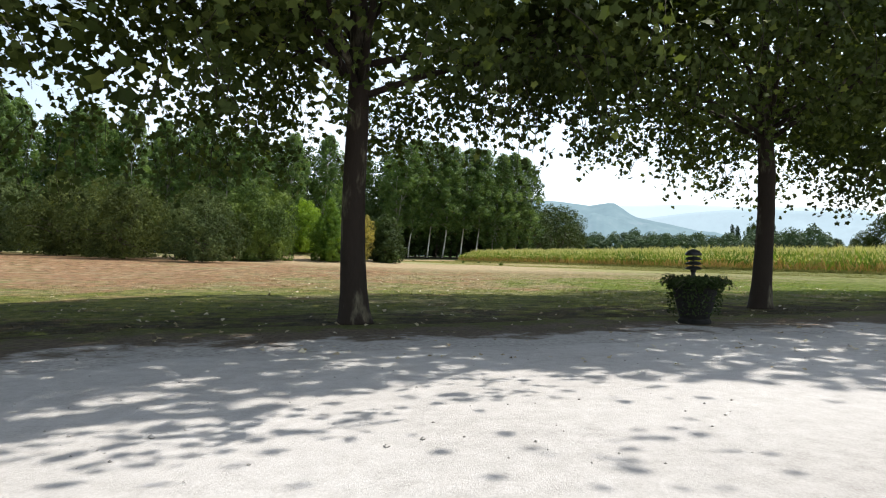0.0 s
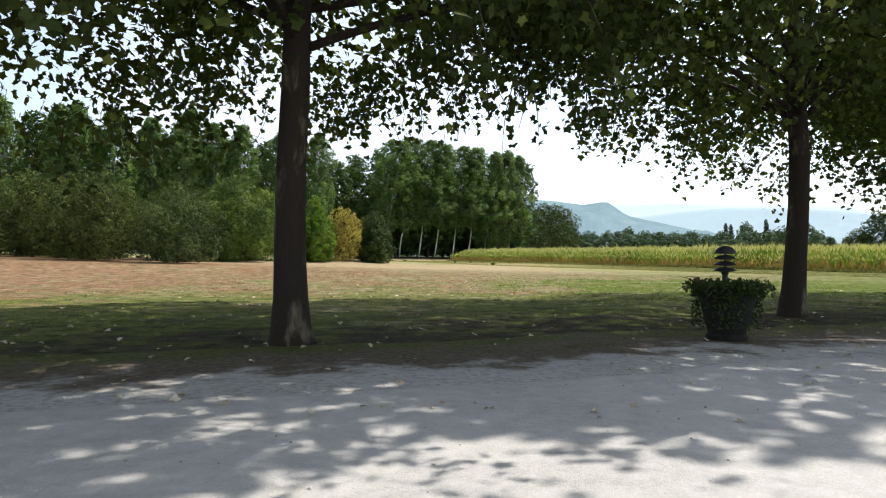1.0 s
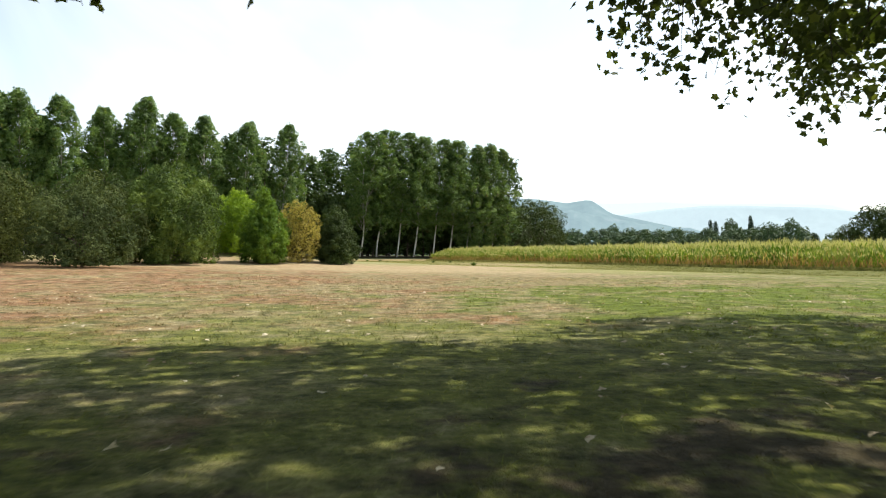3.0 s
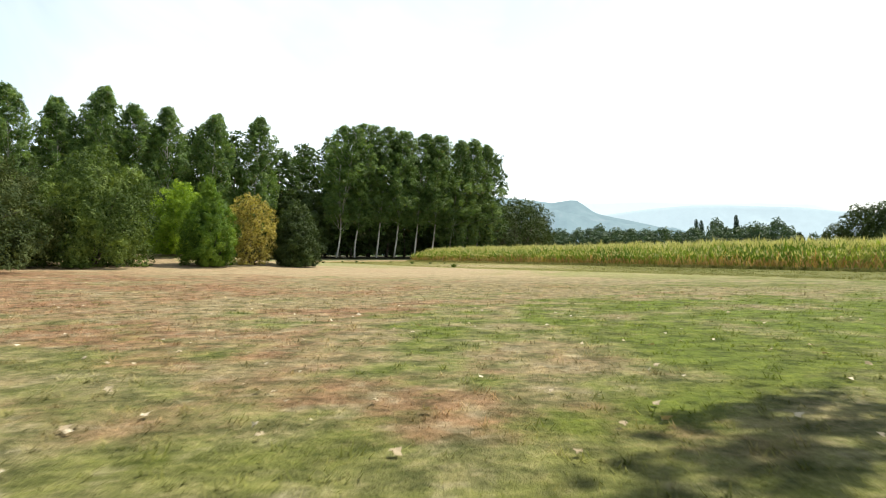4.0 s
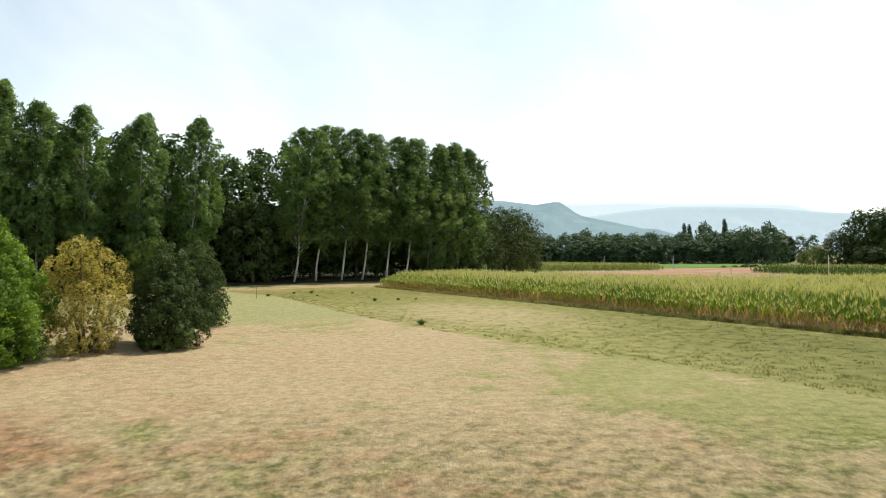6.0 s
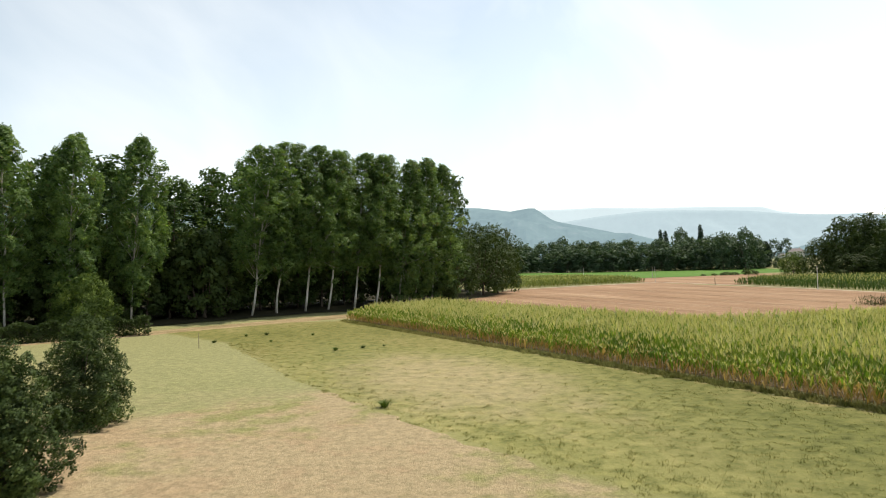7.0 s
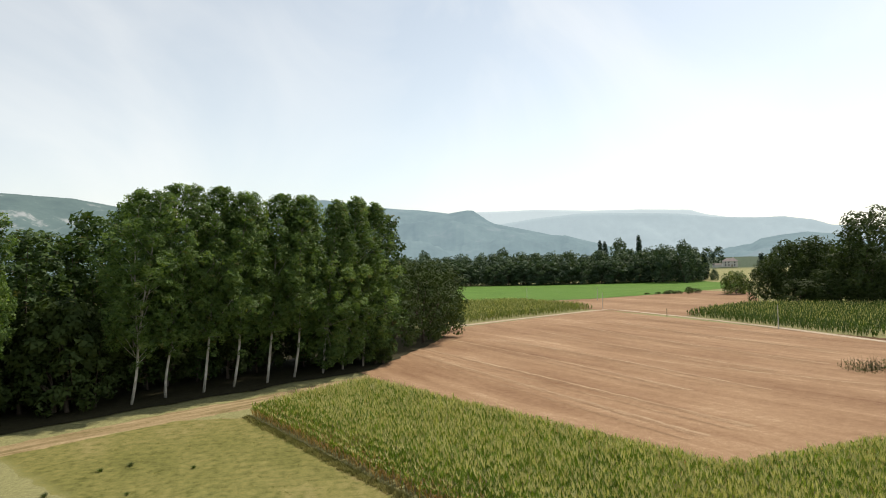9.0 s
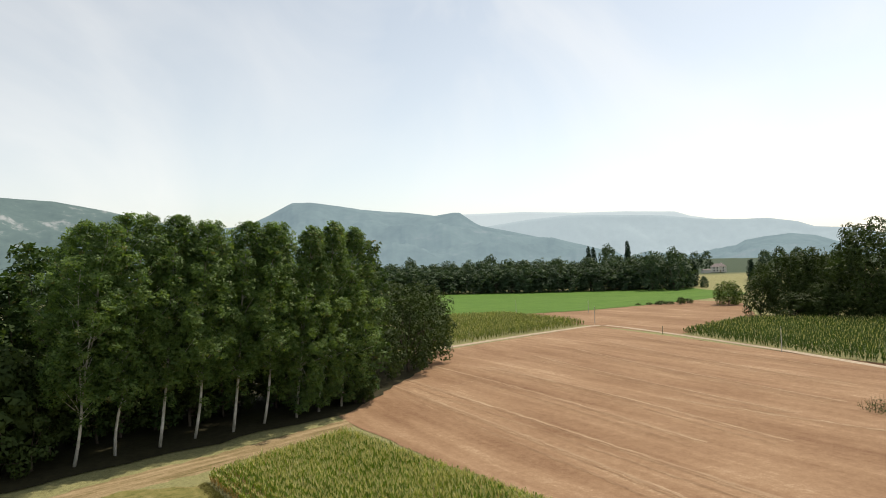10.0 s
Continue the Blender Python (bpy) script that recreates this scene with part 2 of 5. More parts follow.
def meadow_material(name, blade):
    """Rough meadow: tan and green in drifts, clumps of coarse grass, thinning to mown lawn along its near border."""
    k = Nodes(name, rough=0.95, spec=0.1)
    drift = k.noise(0.13, 5.0, 0.6, (LANE, (0.5, 1.3, 1.0)))
    clump = k.noise(1.1, 5.0, 0.7)
    fine = k.noise(6.0, 5.0, 0.75)
    v = k.math("ADD", k.math("MULTIPLY", drift, 0.45), k.math("ADD", k.math("MULTIPLY", clump, 0.35), k.math("MULTIPLY", fine, 0.2)))
    c = k.ramp(v, (0.36, (0.112, 0.114, 0.036)), (0.46, (0.16, 0.157, 0.054)), (0.54, (0.20, 0.186, 0.072)), (0.66, (0.265, 0.225, 0.112)))
    x, y, _ = k.xyz()
    c = k.mix(k.step(k.math("ADD", y, k.math("MULTIPLY", k.math("SUBTRACT", drift, 0.5), 60.0)), 92.0, 116.0), c, k.mix(1.0, c, (0.80, 0.80, 0.70), "MULTIPLY"))
    c = k.mix(k.step(k.math("ADD", x, k.math("MULTIPLY", k.math("SUBTRACT", drift, 0.5), 26.0)), 11.0, 24.0), c, k.mix(1.0, c, (0.60, 0.65, 0.52), "MULTIPLY"))
    # worn tan hollow in the middle of the strip
    p = k.math("MULTIPLY", k.math("ADD", k.math("SUBTRACT", x, 8.0), k.math("MULTIPLY", k.math("SUBTRACT", y, 88.0), 0.25)), 1 / 7.5)
    q = k.math("MULTIPLY", k.math("SUBTRACT", y, 88.0), 1 / 13.0)
    hollow = k.math("ADD", k.math("ADD", k.math("MULTIPLY", p, p), k.math("MULTIPLY", q, q)), k.math("MULTIPLY", k.math("SUBTRACT", k.noise(0.35, 5.0, 0.65), 0.5), 2.6))
    c = k.mix(k.math("MULTIPLY", k.step(hollow, 1.5, -0.3), 0.6), c, k.ramp(fine, (0.3, (0.235, 0.182, 0.108)), (0.7, (0.335, 0.272, 0.172))))
    c = k.mix(1.0, c, k.ramp(clump, (0.32, (0.66, 0.70, 0.60)), (0.48, (1.0, 1.0, 1.0)), (0.64, (1.14, 1.13, 1.10))), "MULTIPLY")
    if blade:
        c = k.mix(1.0, c, (1.5, 1.5, 1.5), "MULTIPLY")
        k.colour(c)
        return see_through(k, c, 0.35)
    at = k.t.nodes.new("ShaderNodeAttribute")
    at.attribute_name = "across"
    worn = k.math("ADD", at.outputs["Fac"], k.math("MULTIPLY", k.math("SUBTRACT", clump, 0.5), 0.16))
    brim = k.ramp(fine, (0.3, (0.15, 0.14, 0.055)), (0.55, (0.23, 0.22, 0.095)), (0.8, (0.31, 0.28, 0.145)))
    c = k.mix(k.math("MULTIPLY", k.step(worn, 0.07, 0.0), 0.7), c, brim)
    k.colour(k.mix(k.step(k.math("ADD", worn, k.math("MULTIPLY", fine, 0.04)), 0.97, 1.0), c, (0.22, 0.18, 0.08)))
    k.bump(k.math("ADD", fine, clump), 0.6, 0.05)
    return k.m


def gravel_material():
    k = Nodes("pale_gravel", rough=0.95, spec=0.1)
    grain = k.noise(55.0, 5.0, 0.8)
    clod = k.noise(6.0, 5.0, 0.65)
    wide = k.noise(0.35, 4.0, 0.55)
    v = k.math("ADD", k.math("MULTIPLY", grain, 0.4), k.math("ADD", k.math("MULTIPLY", clod, 0.3), k.math("MULTIPLY", wide, 0.3)))
    k.colour(k.ramp(v, (0.3, (0.27, 0.25, 0.235)), (0.47, (0.45, 0.43, 0.41)), (0.62, (0.56, 0.54, 0.525))))
    k.bump(k.math("ADD", grain, clod), 0.7, 0.02)
    return k.m


def soil_material(name, dark, light):
    k = Nodes(name, rough=0.95, spec=0.1)
    v = k.math("ADD", k.math("MULTIPLY", k.noise(1.3, 5.0, 0.65), 0.6), k.math("MULTIPLY", k.noise(18.0, 4.0, 0.7), 0.4))
    k.colour(k.ramp(v, (0.3, dark), (0.7, light)))
    k.bump(v, 0.7, 0.05)
    return k.m


def verge_material():
    """Worn strip where gravel thins out into bare earth, litter and grass."""
    k = Nodes("worn_verge", rough=0.95, spec=0.1)
    at = k.t.nodes.new("ShaderNodeAttribute")
    at.attribute_name = "across"
    fine = k.noise(14.0, 5.0, 0.7)
    u = k.math("ADD", at.outputs["Fac"], k.math("MULTIPLY", k.math("SUBTRACT", k.noise(1.1, 5.0, 0.65), 0.5), 1.5))
    u = k.math("ADD", u, k.math("MULTIPLY", k.math("SUBTRACT", fine, 0.5), 0.5))
    grit = k.ramp(fine, (0.3, (0.27, 0.25, 0.235)), (0.5, (0.44, 0.42, 0.40)), (0.7, (0.55, 0.53, 0.515)))
    earth = k.ramp(fine, (0.3, (0.06, 0.047, 0.034)), (0.7, (0.19, 0.15, 0.11)))
    turf = k.ramp(fine, (0.3, (0.045, 0.055, 0.016)), (0.7, (0.14, 0.145, 0.045)))
    c = k.mix(k.step(u, 0.22, 0.5), grit, earth)
    k.colour(k.mix(k.step(u, 0.6, 0.95), c, turf))
    k.bump(k.math("ADD", fine, k.noise(60.0, 3.0, 0.7)), 0.8, 0.03)
    return k.m


def plain_material(name, dark, light, scale=20.0, rough=0.7, metal=0.0):
    k = Nodes(name, rough=rough)
    k.b.inputs["Metallic"].default_value = metal
    v = k.noise(scale, 4.0, 0.6)
    k.colour(k.ramp(v, (0.3, dark), (0.7, light)))
    k.bump(v, 0.2, 0.01)
    return k.m


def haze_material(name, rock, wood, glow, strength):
    """Far slopes; kilometres of hazy air are put in as a bluish glow."""
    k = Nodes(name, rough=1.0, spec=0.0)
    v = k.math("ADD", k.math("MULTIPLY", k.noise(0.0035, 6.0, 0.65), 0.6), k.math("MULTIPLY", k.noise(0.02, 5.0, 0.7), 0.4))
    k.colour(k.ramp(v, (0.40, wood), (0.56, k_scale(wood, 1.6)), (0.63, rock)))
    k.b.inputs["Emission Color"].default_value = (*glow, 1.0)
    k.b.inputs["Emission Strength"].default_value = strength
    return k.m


LANE = radians(-71)   # way of the tractor lanes
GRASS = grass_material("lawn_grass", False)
LAWN_BLADE = grass_material("lawn_blade", True)
GRAVEL = gravel_material()
VERGE = verge_material()
MEADOW = meadow_material("meadow_grass", False)
MEADOW_BLADE = meadow_material("meadow_blade", True)
STUBBLE = field_material("stubble", ((0.38, (0.142, 0.076, 0.042)), (0.46, (0.21, 0.125, 0.071)), (0.54, (0.27, 0.172, 0.102)), (0.62, (0.39, 0.28, 0.18))), LANE, (0.03, 0.5, 1.0), 0.05, False, 0.22)
TRACK = field_material("dry_track", ((0.37, (0.10, 0.09, 0.036)), (0.46, (0.20, 0.15, 0.075)), (0.53, (0.28, 0.21, 0.12)), (0.64, (0.38, 0.295, 0.18))), radians(36), (0.12, 1.4, 1.0), 0.05, False, 0.45)
ROAD = field_material("white_road", ((0.36, (0.27, 0.21, 0.145)), (0.5, (0.37, 0.30, 0.22)), (0.62, (0.46, 0.39, 0.30))), 0.0, (1.0, 1.0, 1.0), 0.02)
CROP = field_material("low_green_crop", ((0.38, (0.045, 0.10, 0.016)), (0.5, (0.075, 0.15, 0.025)), (0.62, (0.115, 0.195, 0.042))), radians(15), (0.06, 0.6, 1.0), 0.15)
# leaf litter made near black, the trees' deep shade put into its colour
SHADED_FLOOR = soil_material("shaded_wood_floor", (0.016, 0.015, 0.008), (0.05, 0.045, 0.022))
EARTH = soil_material("bare_earth", (0.14, 0.10, 0.06), (0.30, 0.23, 0.14))
# sunlit look of a few leaves is put into the odd bright tint
PLANE_LEAF = leaf_material("plane_leaf", (0.026, 0.038, 0.011), (0.05, 0.07, 0.018), (0.10, 0.125, 0.03), 0.30, (0.17, 0.20, 0.045), 0.05)
PLANE_BARK = bark_material("plane_bark", (0.024, 0.018, 0.014), (0.19, 0.17, 0.115), 0.61)
# slightly blue-grey green: haze across the lawn worked into the leaf colour
POPLAR_LEAF = leaf_material("poplar_leaf", (0.032, 0.064, 0.018), (0.088, 0.152, 0.045), (0.21, 0.30, 0.095), 0.46, (0.16, 0.16, 0.06), 0.03, rough=0.6, spec=0.25)
# poplar leaf darkened: the wood's inner shade is put into its colour
SHADED_POPLAR_LEAF = leaf_material("shaded_poplar_leaf", (0.020, 0.042, 0.012), (0.045, 0.083, 0.024), (0.10, 0.15, 0.046), 0.26, (0.10, 0.10, 0.035), 0.03)
POPLAR_BARK = bark_material("poplar_bark", (0.28, 0.265, 0.23), (0.54, 0.52, 0.47), 0.5)
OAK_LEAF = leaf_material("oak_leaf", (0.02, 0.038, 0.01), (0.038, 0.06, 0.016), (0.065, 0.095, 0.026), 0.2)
OAK_BARK = bark_material("oak_bark", (0.05, 0.04, 0.03), (0.11, 0.09, 0.07))
# blue in these greens puts the haze over the far wood into its leaves
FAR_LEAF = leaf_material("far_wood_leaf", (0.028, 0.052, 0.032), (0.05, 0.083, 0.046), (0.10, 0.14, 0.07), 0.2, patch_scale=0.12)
OLIVE_LEAF = leaf_material("olive_shrub_leaf", (0.020, 0.027, 0.008), (0.058, 0.074, 0.021), (0.16, 0.185, 0.055), 0.20, spec=0.1, rough=0.8, patch_scale=0.3)
GREY_LEAF = leaf_material("grey_green_leaf", (0.018, 0.028, 0.011), (0.05, 0.073, 0.026), (0.13, 0.16, 0.06), 0.18, rough=0.8, spec=0.1)
LIME_LEAF = leaf_material("fresh_green_leaf", (0.08, 0.14, 0.016), (0.18, 0.275, 0.028), (0.29, 0.39, 0.05), 0.42)
SPRING_LEAF = leaf_material("spring_green_leaf", (0.034, 0.072, 0.012), (0.095, 0.17, 0.023), (0.21, 0.30, 0.044), 0.38)
GOLD_LEAF = leaf_material("golden_leaf", (0.15, 0.125, 0.028), (0.36, 0.30, 0.075), (0.56, 0.48, 0.15), 0.34, (0.09, 0.07, 0.022), 0.22)
DARK_LEAF = leaf_material("dark_bush_leaf", (0.014, 0.026, 0.008), (0.034, 0.056, 0.015), (0.095, 0.135, 0.034), 0.18)
MID_LEAF = leaf_material("mid_green_leaf", (0.020, 0.037, 0.009), (0.06, 0.10, 0.020), (0.19, 0.25, 0.055), 0.24)
HEDGE_LEAF = leaf_material("hedge_leaf", (0.02, 0.035, 0.01), (0.035, 0.055, 0.016), (0.06, 0.085, 0.025), 0.2)
CONIFER_LEAF = leaf_material("conifer_needles", (0.012, 0.03, 0.018), (0.02, 0.045, 0.025), (0.035, 0.065, 0.035), 0.1)
CORN_LEAF = leaf_material("maize_leaf", (0.055, 0.115, 0.015), (0.14, 0.215, 0.032), (0.29, 0.33, 0.08), 0.42, None, 0.0, 0.16, (0.27, 0.285, 0.09))
CORN_DEEP = leaf_material("deep_green_maize_leaf", (0.034, 0.066, 0.015), (0.056, 0.098, 0.022), (0.09, 0.13, 0.036), 0.28)
CORN_FAR = leaf_material("pale_maize_leaf", (0.075, 0.105, 0.026), (0.145, 0.172, 0.05), (0.25, 0.26, 0.095), 0.34)
CORN_DRY = leaf_material("dry_maize_leaf", (0.25, 0.155, 0.062), (0.39, 0.255, 0.11), (0.50, 0.36, 0.18), 0.38)
CORN_TOP = leaf_material("maize_tassel", (0.33, 0.31, 0.13), (0.46, 0.43, 0.20), (0.58, 0.54, 0.29), 0.3)
LITTER = leaf_material("fallen_leaf", (0.20, 0.14, 0.08), (0.44, 0.37, 0.25), (0.70, 0.65, 0.54), 0.1)
STONE = plain_material("loose_stone", (0.12, 0.11, 0.10), (0.42, 0.40, 0.37), 9.0, 0.9)
POT = plain_material("dark_pot", (0.009, 0.009, 0.008), (0.022, 0.02, 0.018), 14.0, 0.9)
LAMP_METAL = plain_material("black_painted_metal", (0.012, 0.013, 0.014), (0.03, 0.03, 0.032), 40.0, 0.45)
PALE_WOOD = plain_material("weathered_wood", (0.20, 0.16, 0.11), (0.36, 0.30, 0.22), 12.0, 0.9)
POLE_PAINT = plain_material("pale_concrete", (0.38, 0.37, 0.35), (0.54, 0.53, 0.50), 6.0, 0.85)
PLASTER = plain_material("pale_render", (0.55, 0.52, 0.47), (0.66, 0.63, 0.58), 1.5, 0.9)
ROOF_TILE = plain_material("grey_roof_tile", (0.12, 0.10, 0.10), (0.22, 0.19, 0.18), 3.0, 0.85)
DARK_GLASS = plain_material("dark_window", (0.02, 0.025, 0.03), (0.05, 0.06, 0.07), 1.0, 0.15)
WEED = leaf_material("dead_weed", (0.05, 0.04, 0.02), (0.10, 0.08, 0.04), (0.17, 0.14, 0.07), 0.2)


# ---- lie of the land ----
def sm(a, b, v):
    u = np.clip((np.asarray(v, float) - a) / (b - a), 0, 1)
    return u * u * (3 - 2 * u)


EDGE_END, EDGE_WAY, EDGE_BACK = np.array((11.0, 165.5)), np.array((-0.803, -0.596)), np.array((-0.596, 0.803))   # front of the poplar wood


def land(x, y):
    x, y = np.asarray(x, float), np.asarray(y, float)
    behind = (x - EDGE_END[0]) * EDGE_BACK[0] + (y - EDGE_END[1]) * EDGE_BACK[1]
    z = 0.024 * np.minimum(3 * np.logaddexp(0, (-x - 3) / 3), 40) * sm(25, 48, y) * (1 - sm(85, 120, y))
    z = z + 1.1 * np.exp(-((x + 17) / 7) ** 2 - ((y - 69) / 7) ** 2)   # grassy mound behind the bushes
    z = z - 0.011 * np.clip(x - 12, 0, 130) * sm(100, 145, y)
    z = z + 0.6 * sm(-9, 1, behind) * sm(30, 0, x) * sm(60, 100, y)
    return z + 7.0 * sm(455, 570, y) * sm(190, 280, x)


def mesh_of(name, verts, faces, mats, indices=None, smooth=False):
    me = bpy.data.meshes.new(name)
    me.from_pydata([tuple(v) for v in np.asarray(verts, float).tolist()], [], faces)
    for m in mats if isinstance(mats, (list, tuple)) else [mats]:
        me.materials.append(m)
    if indices is not None:
        me.polygons.foreach_set("material_index", np.asarray(indices, np.int32))
    if smooth:
        me.polygons.foreach_set("use_smooth", np.ones(len(me.polygons), bool))
    me.update()
    return me


def part(name, bm, material, parent, label=""):
    """One bmesh, or a mesh, as one part under a thing."""
    if isinstance(bm, bmesh.types.BMesh):
        me = bpy.data.meshes.new(name)
        bm.to_mesh(me)
        bm.free()
        me.materials.append(material)
    else:
        me = bm
    ob = new(name, me)
    ob.parent = parent
    return tagged(ob, label)


def thing(name, at, label, category, group="", kind=""):
    ob = new(name)
    ob.empty_display_size = 0.3
    ob.location = at
    return tagged(ob, label, category, group, kind)


def grid_faces(n, m):
    i, j = np.meshgrid(np.arange(n - 1), np.arange(m - 1), indexing="ij")
    a = (i * m + j).ravel()
    return np.c_[a, a + m, a + m + 1, a + 1].tolist()


def along(points, n):
    p = np.asarray(points, float)
    d = np.r_[0, np.cumsum(np.linalg.norm(np.diff(p, axis=0), axis=1))]
    u = np.linspace(0, d[-1], n)
    return np.c_[np.interp(u, d, p[:, 0]), np.interp(u, d, p[:, 1])]


def patch(name, side_a, side_b, n, m, lift, material, label, category, ragged=0.0, sunk=False):
    """A sheet draped on the land between two lines on the plan, with an uneven border."""
    a, b = along(side_a, n), along(side_b, n)
    if ragged:
        for line in (a, b):
            for i, p in enumerate(line):
                w = noise.noise_vector(Vector((p[0] * 0.6, p[1] * 0.6, 3.0))) + 0.6 * noise.noise_vector(Vector((p[0] * 2.3, p[1] * 2.3, 8.0)))
                line[i] += ragged * np.array((w.x, w.y))
    u = np.linspace(0, 1, m)[None, :, None]
    p = (a[:, None, :] * (1 - u) + b[:, None, :] * u).reshape(-1, 2)
    rise = np.full((n, m), lift)
    if sunk:
        rise[:, 0] = rise[:, -1] = -0.03
    v = np.c_[p, land(p[:, 0], p[:, 1]) + rise.ravel()]
    me = mesh_of(name, v, grid_faces(n, m), material, smooth=True)
    across = me.attributes.new("across", "FLOAT", "POINT")
    across.data.foreach_set("value", np.tile(np.linspace(0, 1, m), n).astype(np.float32))
    return tagged(new(name, me), label, category, kind="structure")


def inside(poly, p):
    hit = np.zeros(len(p), bool)
    q = np.asarray(poly, float)
    for (x0, y0), (x1, y1) in zip(q, np.roll(q, -1, axis=0)):
        cross = (y0 > p[:, 1]) != (y1 > p[:, 1])
        with np.errstate(divide="ignore", invalid="ignore"):
            hit ^= cross & (p[:, 0] < (x1 - x0) * (p[:, 1] - y0) / (y1 - y0) + x0)
    return hit


def spread(near, far, steps):
    return near * (far / near) ** np.linspace(0, 1, steps)


gx = np.r_[-spread(130, 4800, 16)[::-1], np.arange(-120, 300, 4.0), spread(305, 4800, 16)]
gy = np.r_[-spread(40, 4800, 16)[::-1], np.arange(-32, 520, 4.0), spread(530, 4800, 16)]
GX, GY = np.meshgrid(gx, gy, indexing="ij")
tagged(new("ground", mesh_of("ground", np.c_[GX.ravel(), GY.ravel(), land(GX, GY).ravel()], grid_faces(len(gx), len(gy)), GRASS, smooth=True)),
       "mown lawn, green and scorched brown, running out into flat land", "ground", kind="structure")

GRAVEL_EDGE = ((-40, -14), (-12, 2.5), (-3.6, 7.4), (-2.2, 8.9), (-0.5, 9.7), (1.8, 10.5), (4.5, 11.9), (8.7, 13.6), (20, 20.2), (45, 34))
patch("gravel_drive", GRAVEL_EDGE, ((-40, -32), (45, -32)), 260, 20, 0.012, GRAVEL, "pale dusty gravel drive in front of the lawn", "gravel drive", 0.28)
edge_line = np.array(GRAVEL_EDGE, float)
patch("worn_verge", edge_line + np.array((0.5, -0.95)), edge_line + np.array((-0.75, 1.5)), 260, 10, 0.0145, VERGE, "worn brown verge of earth and litter between gravel and lawn", "verge", 0.3, False)
FRONT_A, FRONT_B = np.array((-3.2, 136.6)), np.array((51.5, 28.0))       # front row of the maize
patch("meadow_strip", ((-24, 126), (-13.5, 113), (-3.8, 91.5), (1.4, 82), (7.5, 72), (15.5, 61), (20.3, 53), (30, 40), (40, 18)),
      ((-10, 137), FRONT_A + (0.4, 0), (15, 100.5), (27.3, 75.6), FRONT_B + (1, 0), FRONT_B + (5, -10)), 160, 34, 0.018, MEADOW,
      "rough yellow-green meadow strip beside the maize", "meadow", 0.5, True)
patch("field_track", ((-60, 99), (-26, 124), (-13, 135), (-3, 141), (12, 155)), ((-60, 103), (-27, 128.4), (-14, 139.4), (-4, 146.8), (11, 159.0)), 90, 14, 0.09, TRACK,
      "dry rutted track along the edge of the wood", "track", 0.7, True)
patch("shaded_wood_floor", ((-140, 48), (-34, 127.2), (-19, 139.6), (-4, 150.6), (12, 162.2), (30, 205)), ((-330, 230), (-150, 300), (-90, 340), (-40, 360), (0, 330)), 90, 40, 0.12, SHADED_FLOOR,
      "leaf-littered floor of the poplar wood, darkened to carry its shade", "wood floor", 0.8)
patch("maize_soil", (FRONT_A + (1.4, 0.5), (16.4, 100.8), FRONT_B + (1.4, 0.3)), ((11, 151), (34.5, 106.5), (120, 30)), 60, 16, 0.035, EARTH, "bare earth under the standing maize", "soil", 0.3)
patch("stubble_field", ((10, 160), (16, 146), (34, 106), (60, 112), (150, 128), (190, 140)), ((16, 178), (34, 224), (92, 268), (104, 205), (108, 170), (150, 140)), 120, 40, 0.05, STUBBLE,
      "harvested stubble field, pinkish tan with straw lanes", "stubble field", 0.6)
patch("stubble_field", ((92, 268), (75, 322), (113, 330), (186, 366)), ((103, 236), (118, 246), (148, 262), (194, 340)), 60, 24, 0.05, STUBBLE,
      "smaller harvested stubble field beyond the farm road", "stubble field", 0.6)
ROAD_LINE = np.array(((24, 219), (36, 230), (58, 246.5), (87, 266.5), (94, 270), (97, 262), (101.5, 237), (106, 198), (107, 171), (108, 120), (110, 60)), float)
patch("farm_road", ROAD_LINE, ROAD_LINE + np.array((2.2, -1.3)), 130, 4, 0.085, ROAD, "narrow pale farm road between the fields", "road", 0.15)
patch("crop_field", ((20, 300), (75, 323), (113, 331), (188, 367), (240, 400)), ((-80, 520), (60, 525), (110, 520), (190, 500), (250, 478)), 60, 24, 0.12, CROP,
      "bright green low crop in front of the far wood", "crop field", 1.0)
STRAW_LANE = field_material("straw_lane", ((0.38, (0.25, 0.158, 0.094)), (0.5, (0.285, 0.193, 0.117)), (0.62, (0.37, 0.275, 0.178))), LANE, (0.1, 1.5, 1.0), 0.04)
RUT = field_material("wheel_rut", ((0.36, (0.16, 0.09, 0.05)), (0.5, (0.235, 0.148, 0.086)), (0.62, (0.33, 0.23, 0.14))), LANE, (0.2, 1.5, 1.0), 0.04)
lane_side = np.array((-math.sin(LANE), math.cos(LANE)))
for a_, b_, bow in (((12.5, 192), (37, 116), 0.8), ((17.5, 192), (43, 118), 0.6), ((27, 200), (47, 136), 1.0), ((37.3, 196), (56, 134), 1.2), ((50.5, 209), (66, 146), -1.0), ((63, 216), (77, 150), -1.4), ((76, 226), (88, 160), -1.5), ((88, 238), (97, 176), -1.0)):
    u = np.linspace(0, 1, 14)[:, None]
    line = np.array(a_) * (1 - u) + np.array(b_) * u + lane_side * bow * np.sin(np.pi * u)
    for side_, width, mat, what in ((0.0, 0.42, RUT, "wheel_rut"), (1.9, 0.38, RUT, "wheel_rut"), (2.6, 0.5, STRAW_LANE, "straw_lane")):
        patch(what, line + lane_side * side_, line + lane_side * (side_ + width), 120, 3, 0.07, mat, {"wheel_rut": "dark wheel rut pressed into the stubble", "straw_lane": "pale line of loose straw on the stubble"}[what], "field lane", 0.3)
